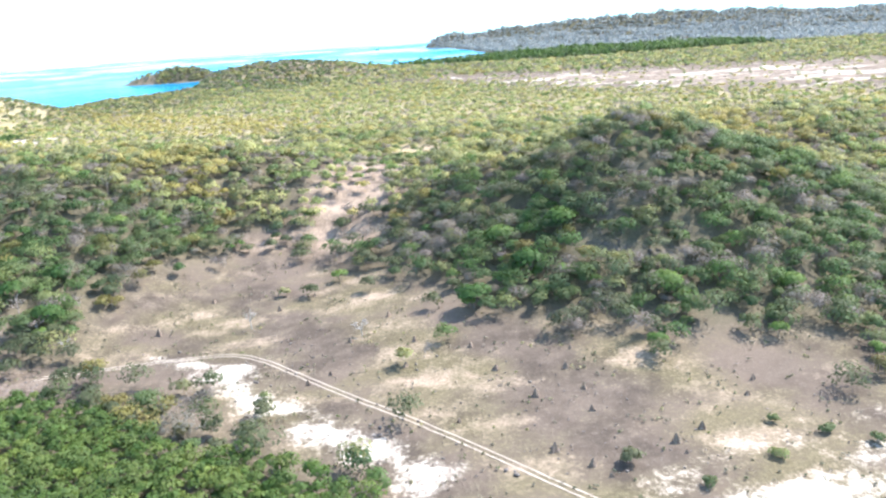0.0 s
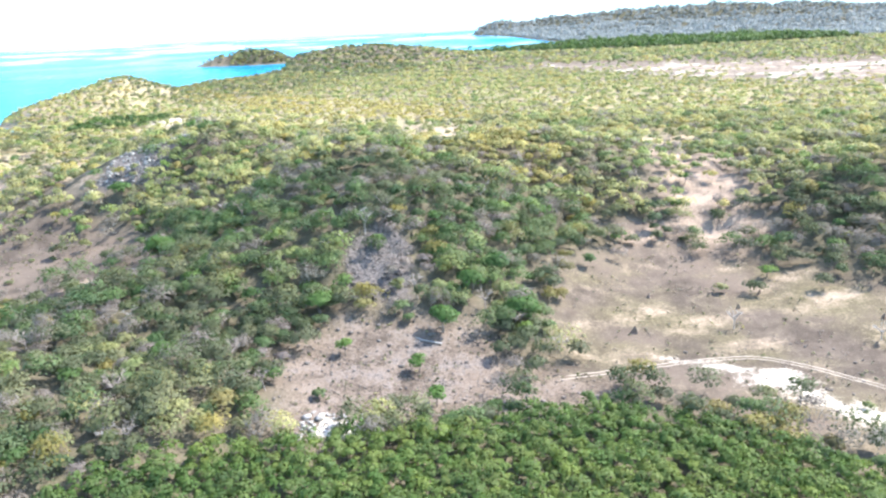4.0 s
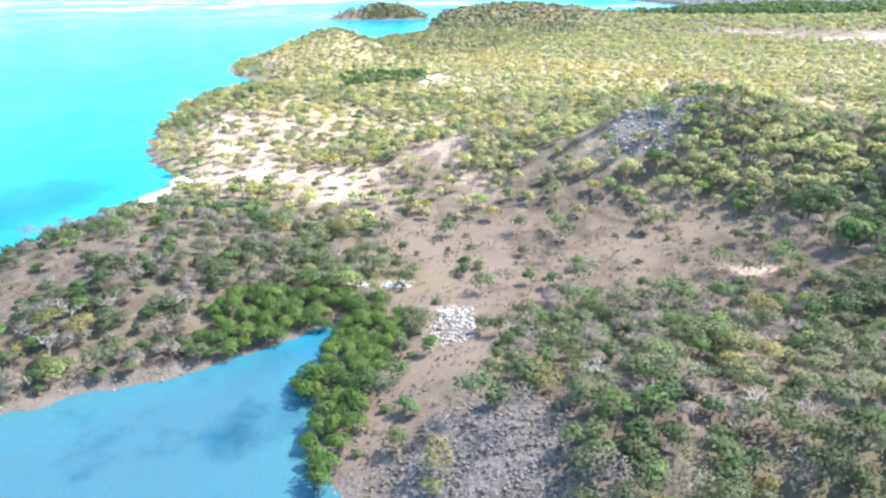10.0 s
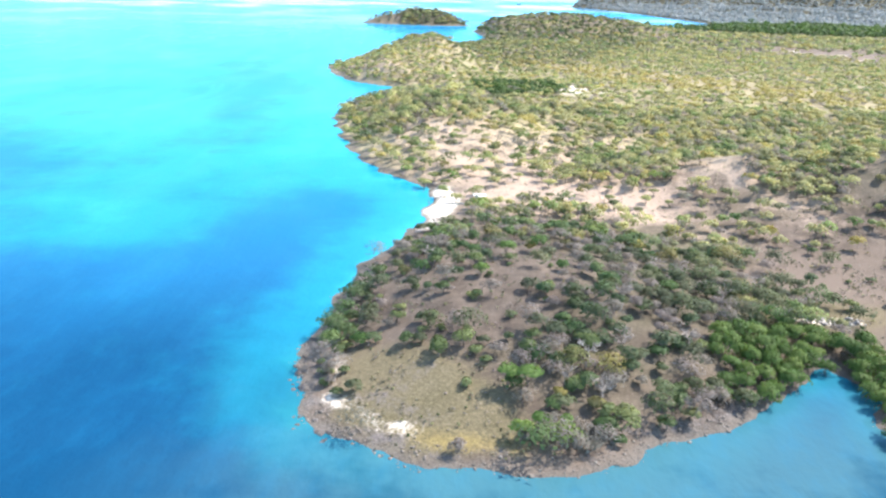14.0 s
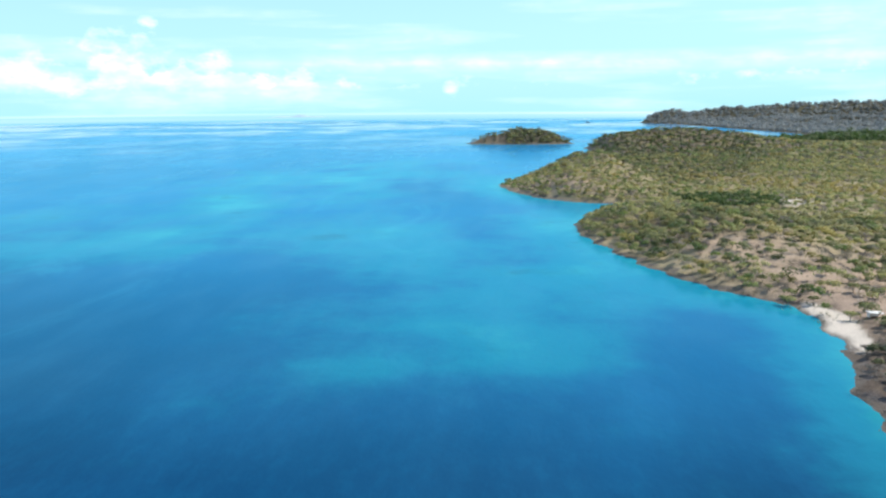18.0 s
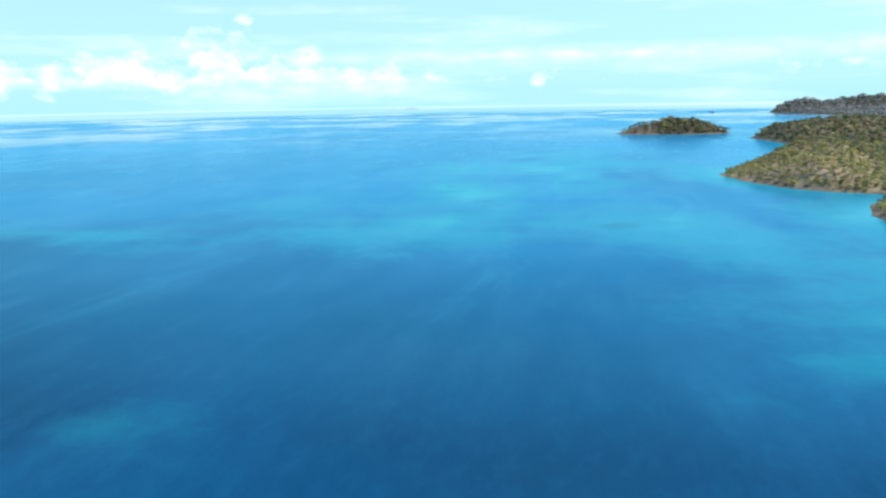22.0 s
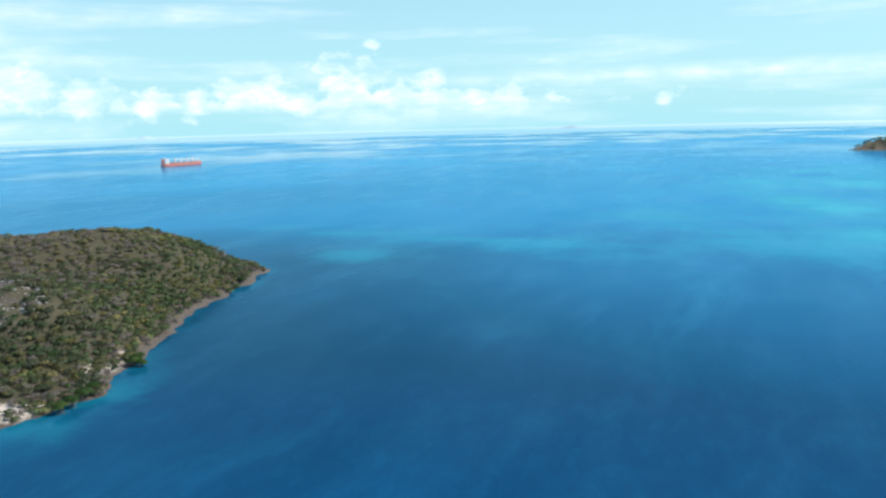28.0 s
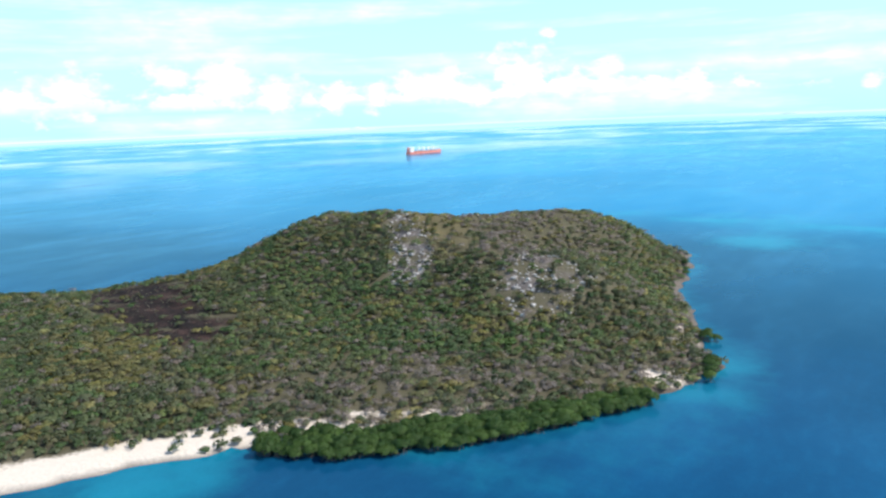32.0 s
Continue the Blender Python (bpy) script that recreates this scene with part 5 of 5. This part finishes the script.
def loose_stones(name, areas, label, material, size, seed):
    """Many small stones in one mesh."""
    rng = np.random.RandomState(seed)
    bm = lump(random.Random(seed), 0.6)
    base = np.array([v.co for v in bm.verts])
    tri = np.array([[v.index for v in f.verts] for f in bm.faces])
    bm.free()
    X, Y = [], []
    for area, count, shore in areas:
        xs, ys = np.array(area).T
        x, y = rng.uniform(xs.min(), xs.max(), count * 6), rng.uniform(ys.min(), ys.max(), count * 6)
        ok = shore_distance(x, y, area) > -2
        if shore:
            d = land_height(x, y)[1]
            ok &= (d > -2.5) & (d < shore)
        ok = np.where(ok)[0][:count]
        X.append(x[ok])
        Y.append(y[ok])
    X, Y = np.concatenate(X), np.concatenate(Y)
    Z = land_height(X, Y)[0]
    n = len(X)
    s = size * rng.lognormal(0, 0.5, n)
    a = rng.uniform(0, 6.28, n)
    c, w = np.cos(a)[:, None], np.sin(a)[:, None]
    bx, by = base[None, :, 0] * rng.uniform(0.8, 1.5, (n, 1)), base[None, :, 1]
    V = np.stack([X[:, None] + s[:, None] * (bx * c - by * w), Y[:, None] + s[:, None] * (bx * w + by * c), Z[:, None] + s[:, None] * (base[None, :, 2] + 0.12)], -1).reshape(-1, 3)
    F = (tri[None] + (np.arange(n) * len(base))[:, None, None]).reshape(-1, 3)
    return tagged(set_mesh(name, V, F, material), label, "stones", kind="stuff")


loose_stones("loose_stones", [(CHUTE, 700, 0), (STONE_SLOPE, 4200, 0), (SMALL_CLEARING, 1500, 0), (FIELD, 260, 0), (DARK_CHUTE, 400, 0),
                              ([(-100, 196), (-40, 158), (0, 130), (60, 130), (20, 180), (-60, 205)], 300, 0)], "grey loose stones scattered over the slopes", STONE, 0.36, 400)
loose_stones("pale_rubble", [(RIDGE_SCREE, 1300, 0), ([(-381, 205), (-381, 219), (-376, 235), (-369, 235), (-371, 211)], 420, 0), ([(-412, 252), (-392, 254), (-390, 249), (-404, 249)], 120, 0), ([(-182, 156), (-178, 167), (-166, 165), (-167, 156)], 160, 0)],
             "whitish broken rock beside the cove and the mangroves", LIGHT_STONE, 0.62, 402)
loose_stones("cape_scree", [(CAPE_SCREE, 420, 0), (CAPE_KNOLL, 280, 0), (CAPE_PEAK, 160, 0)], "light grey lichened rocks on the cape's hill", LIGHT_STONE, 0.8, 405)
loose_stones("shore_stones", [([(-565, 160), (-565, 245), (-440, 245), (-440, 160)], 2000, 6), ([(-640, 160), (-640, 320), (-520, 320), (-520, 160)], 700, 5), ([(-1270, 90), (-1270, 350), (-1190, 350), (-1190, 90)], 1600, 8),
                              ([(-420, 120), (-420, 200), (-370, 200), (-370, 120)], 700, 14), ([(-700, 560), (-700, 960), (-560, 960), (-560, 560)], 900, 6)], "pale stones and rubble along the shore", PALE_STONE, 0.3, 410)

# low tufts of dry grass and seedlings over the open ground
def tufts(name, areas, label, seed, size, leaves, leaf, tint, dry):
    rng = np.random.RandomState(seed)
    pts = []
    for area, count in areas:
        xs, ys = np.array(area).T
        x, y = rng.uniform(xs.min(), xs.max(), count * 4), rng.uniform(ys.min(), ys.max(), count * 4)
        ok = np.where((shore_distance(x, y, area) > -3) & (waves(x, y, 24, seed) + rng.uniform(-0.5, 0.5, x.size) > 0))[0][:count]
        pts.append(np.stack([x[ok], y[ok]], -1))
    pts = np.concatenate(pts)
    X, Y = pts.T
    n = len(X)
    w = size * rng.lognormal(0, 0.4, n)
    crowns(name, X, Y, land_height(X, Y)[0], w, w * 0.7, np.zeros(n), np.clip(rng.normal(tint, 0.2, n), 0, 1), np.clip(rng.normal(dry, 0.3, n), 0, 1), leaves, leaf, 3, SCRUB, label, seed + 1)


tufts("dry_undergrowth", [(FIELD, 2600), (COAST_FLAT, 2200), (CLEARING, 1600), (BALD_HILL, 500), (SMALL_CLEARING, 300), (GULLY, 400), (BURNT, 300), (STONE_SLOPE, 260), (POINT_GRASS, 160)],
      "low dry tufts and seedlings on open ground", 500, 1.1, 16, 0.26, 0.5, 0.55)


# ---- wheel track over the clearing, and one behind the beach ----
def make_track(name, line, gauge, label):
    top = tagged(new(name), label, "track", kind="structure")
    pts = np.array(line, float)
    t = np.concatenate([[0], np.cumsum(np.hypot(*np.diff(pts, axis=0).T))])
    s = np.arange(0, t[-1], 1.2)
    x, y = np.interp(s, t, pts[:, 0]), np.interp(s, t, pts[:, 1])
    k = np.ones(9) / 9
    x[4:-4], y[4:-4] = np.convolve(x, k, "valid"), np.convolve(y, k, "valid")
    dx, dy = np.gradient(x), np.gradient(y)
    n = np.hypot(dx, dy)
    nx, ny = -dy / n, dx / n
    for side in (-0.5, 0.5):
        wob = 0.12 * waves(x, y, 9, 77) + side * gauge
        rows = []
        for e in (-0.22, 0.0, 0.22):
            px, py = x + nx * (wob + e), y + ny * (wob + e)
            rows.append(np.stack([px, py, land_height(px, py)[0] + 0.10 - 0.05 * (e == 0)], -1))
        V = np.stack(rows, 1).reshape(-1, 3)
        part("wheel_rut", V, grid_faces(3, len(x)), RUT, top)


make_track("track_clearing", [(-120, 187), (-106, 191), (-85, 196), (-70, 198), (-64, 197), (-56.4, 192.4), (-50.4, 187.2), (-39, 176.8), (-26, 165.6), (-14.4, 156.4), (-3.7, 146.9), (8, 136), (16.3, 128), (24, 121), (34, 112)], 1.5,
           "pale two-rut vehicle track across dry grass")
make_track("track_beach", [(-508, 384), (-505, 393), (-499, 411), (-493, 426), (-493, 439), (-490, 455)], 1.5, "pale two-rut track through sandy ground")


# ---- fallen tree by the small clearing ----
log = empty("fallen_tree", "pale fallen dead tree lying on stony ground", "tree", "")
lz = float(land_height(np.array([-154.0]), np.array([202.0]))[0][0])
part("trunk", *join([tube([(-158, 203.5, lz + 0.5), (-154, 201.5, lz + 0.3), (-150.5, 200, lz + 0.2)], [0.14, 0.22, 0.3])]), DEAD_WOOD, log)
part("branching_crown", *join([tube([(-155, 202, lz + 0.4), (-158, 200.5, lz + 0.8)], [0.1, 0.04], 5), tube([(-156, 202.6, lz + 0.4), (-159, 205, lz + 1.0)], [0.1, 0.04], 5)]), DEAD_WOOD, log)


# ---- camp shelter behind the beach ----
WHITE_SHEET = plain("white_painted_sheet_metal", (0.72, 0.72, 0.70), (0.82, 0.82, 0.80), 0.4, 0.5)
POST = plain("weathered_post_wood", (0.16, 0.12, 0.09), (0.26, 0.21, 0.17), 0.2, 0.9)


def block(x0, x1, y0, y1, z0, z1, bevel=0.0):
    bm = bmesh.new()
    bmesh.ops.create_cube(bm, size=1.0, matrix=Matrix.Translation(((x0 + x1) / 2, (y0 + y1) / 2, (z0 + z1) / 2)) @ Matrix.Diagonal((x1 - x0, y1 - y0, z1 - z0, 1)))
    if bevel:
        bmesh.ops.bevel(bm, geom=bm.edges[:], offset=bevel, segments=2, affect="EDGES", profile=0.6)
    return bm


def mesh_part(name, bm, material, parent, label=""):
    mesh = bpy.data.meshes.new(name)
    bm.to_mesh(mesh)
    bm.free()
    mesh.materials.append(material)
    ob = new(name, mesh)
    ob.parent = parent
    return tagged(ob, label) if label else ob


hut = empty("camp_shelter", "small white sheet-metal shelter on sandy ground", "shelter")
hut.location = (-508.5, 371, float(land_height(np.array([-508.5]), np.array([371.0]))[0][0]))
for px in (-2.4, 2.4):
    for py in (-1.6, 1.6):
        mesh_part("post", block(px - 0.07, px + 0.07, py - 0.07, py + 0.07, -0.3, 2.2), POST, hut)
mesh_part("roof", block(-2.9, 2.9, -2.1, 2.1, 2.2, 2.32, 0.03), WHITE_SHEET, hut, "white corrugated metal roof")
mesh_part("back_wall", block(-2.4, 2.4, 1.62, 1.68, 0, 2.2), WHITE_SHEET, hut)
mesh_part("side_wall", block(-2.47, -2.41, -1.5, 1.6, 0, 2.2), WHITE_SHEET, hut)


# ---- bulk carrier at anchor ----
RED_HULL = plain("red_hull_paint", (0.74, 0.23, 0.17), (0.80, 0.30, 0.23), 6, 0.5)
DARK_HULL = plain("dark_boot_paint", (0.03, 0.02, 0.03), (0.06, 0.04, 0.05), 4, 0.6)
SHIP_WHITE = plain("white_ship_paint", (0.74, 0.74, 0.72), (0.84, 0.84, 0.82), 3, 0.5)
SHIP_DECK = plain("rust_red_deck_paint", (0.30, 0.10, 0.08), (0.42, 0.17, 0.13), 3, 0.7)
SHIP_GLASS = plain("dark_bridge_glass", (0.02, 0.03, 0.04), (0.04, 0.05, 0.06), 2, 0.15, 0.6)


def hull_mesh(low, high, length=104.0, beam=17.0):
    """A ship's body between two heights: full amidships, raked bow, rounded stern."""
    bm = bmesh.new()
    rings = []
    for z in (low, (low + high) / 2, high):
        ring = []
        flare = 0.9 + 0.1 * min(1, max(0, z) / 7)
        for k in range(29):
            f = k / 28
            x = (f - 0.5) * length + (3.0 * z / 7 if f > 0.9 else 0)
            w = beam / 2 * flare * min(1, (f / 0.07 + 0.35) ** 0.6 if f < 0.07 else 1) * (1 if f < 0.82 else max(0.02, 1 - ((f - 0.82) / 0.18) ** 2.2))
            ring.append((x, w, z + (1.8 * max(0, (f - 0.88) / 0.12) if z == high and high > 3 else 0)))
        rings.append([bm.verts.new(p) for p in ring] + [bm.verts.new((x, -w, z)) for x, w, z in reversed(ring)])
    for a, b in zip(rings, rings[1:]):
        for i in range(len(a)):
            j = (i + 1) % len(a)
            bm.faces.new((a[i], a[j], b[j], b[i]))
    bm.faces.new(rings[-1])
    bm.faces.new(list(reversed(rings[0])))
    bmesh.ops.recalc_face_normals(bm, faces=bm.faces[:])
    return bm


ship = empty("bulk_carrier", "red bulk carrier with white cranes and stern bridge", "ship")
ship.matrix_basis = Matrix.Translation((-2235, 1362, 0)) @ Matrix.Rotation(math.atan2(1.0, 0.26), 4, "Z") @ Matrix.Diagonal((1, 1, 0.8, 1))
hull = mesh_part("hull", hull_mesh(0.5, 8.0), RED_HULL, ship)
mesh_part("boot_top", hull_mesh(-1.5, 0.5, 104.1, 17.1), DARK_HULL, ship, "dark waterline paint")
mesh_part("deck", block(-48, 44, -7.2, 7.2, 7.9, 8.15), SHIP_DECK, ship)
tower = mesh_part("bridge", block(-47, -36, -7.0, 7.0, 8.1, 19.5, 0.3), SHIP_WHITE, ship, "white accommodation tower")
mesh_part("wheelhouse", block(-45, -37, -8.4, 8.4, 19.5, 22.2, 0.2), SHIP_WHITE, tower)
mesh_part("window_band", block(-36.98, -36.9, -6.2, 6.2, 20.4, 21.5), SHIP_GLASS, tower)
for lvl in range(4):
    mesh_part("deck_edge", block(-47.4, -35.6, -7.4, 7.4, 10.8 + 2.5 * lvl, 11.0 + 2.5 * lvl), SHIP_WHITE, tower)
mesh_part("funnel", block(-51, -47.6, -2, 2, 8.1, 21, 0.5), RED_HULL, ship)
mesh_part("mast", block(-41.2, -40.8, -0.2, 0.2, 22, 28), SHIP_WHITE, ship)
for k in range(5):
    x = -30 + 15.5 * k
    mesh_part("hatch", block(x, x + 11, -5.2, 5.2, 8.1, 9.9, 0.15), SHIP_DECK, ship, "rust-red cargo hatch")
    if k < 4:
        crane = mesh_part("crane", block(x + 12.1, x + 14.4, -1.2, 1.2, 8.1, 21.5, 0.25), SHIP_WHITE, ship, "white deck crane")
        mesh_part("jib", block(x + 14.4, x + 28.0, -0.6, 0.6, 17.0, 18.7, 0.1), SHIP_WHITE, crane)
        mesh_part("cab", block(x + 11.8, x + 14.9, -1.6, 1.6, 18.4, 20.6, 0.15), SHIP_WHITE, crane)
mesh_part("foremast", block(47, 47.6, -0.3, 0.3, 8, 19), SHIP_WHITE, ship)
mesh_part("forecastle", block(43, 48.5, -4.6, 4.6, 8.0, 10.4, 0.3), RED_HULL, ship)

boat = empty("fishing_boat", "small dark fishing boat far out at sea", "boat")
boat.matrix_basis = Matrix.Translation((-357, 3950, 0)) @ Matrix.Rotation(0.3, 4, "Z") @ Matrix.Diagonal((0.26, 0.3, 0.4, 1))
mesh_part("hull", hull_mesh(-2, 8.0), DARK_HULL, boat)
mesh_part("cabin", block(-20, 10, -5, 5, 8, 18, 0.4), SHIP_WHITE, boat)
mesh_part("mast", block(-4, -3, -0.5, 0.5, 18, 34), SHIP_WHITE, boat)

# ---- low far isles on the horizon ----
# the isles' base colour holds the blue-grey of distance haze
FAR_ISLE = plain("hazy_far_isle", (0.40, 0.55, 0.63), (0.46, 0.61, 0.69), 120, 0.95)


def far_isle(name, heading, span, top, out=4780.0):
    """A long low rise of land on the horizon, seen only from far away."""
    xs, ys = np.linspace(-1, 1, 41), np.linspace(-1, 1, 5)
    U, V = (a.ravel() for a in np.meshgrid(xs, ys))
    half = out * math.tan(radians(span / 2))
    a = radians(heading)
    ax, ay = -1000 - math.sin(a) * out * 0.93, -math.cos(a) * -out * 0.93
    X = ax + math.cos(a) * U * half + math.sin(a) * V * 30
    Y = ay + math.sin(a) * U * half - math.cos(a) * V * 30
    peak = np.exp(-((U - 0.1) / 0.22) ** 2) + 0.55 * np.exp(-((U + 0.4) / 0.25) ** 2) + 0.4 * np.exp(-((U - 0.55) / 0.2) ** 2) + 0.06 * waves(U * 200, V * 10, 60, 5)
    Z = 30 + top * peak * (1 - np.abs(U) ** 3) * (1 - V * V) - 1
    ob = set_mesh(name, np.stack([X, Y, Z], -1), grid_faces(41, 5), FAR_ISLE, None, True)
    tagged(ob, "low island on the horizon, blue-grey with painted haze", "backdrop", kind="structure")


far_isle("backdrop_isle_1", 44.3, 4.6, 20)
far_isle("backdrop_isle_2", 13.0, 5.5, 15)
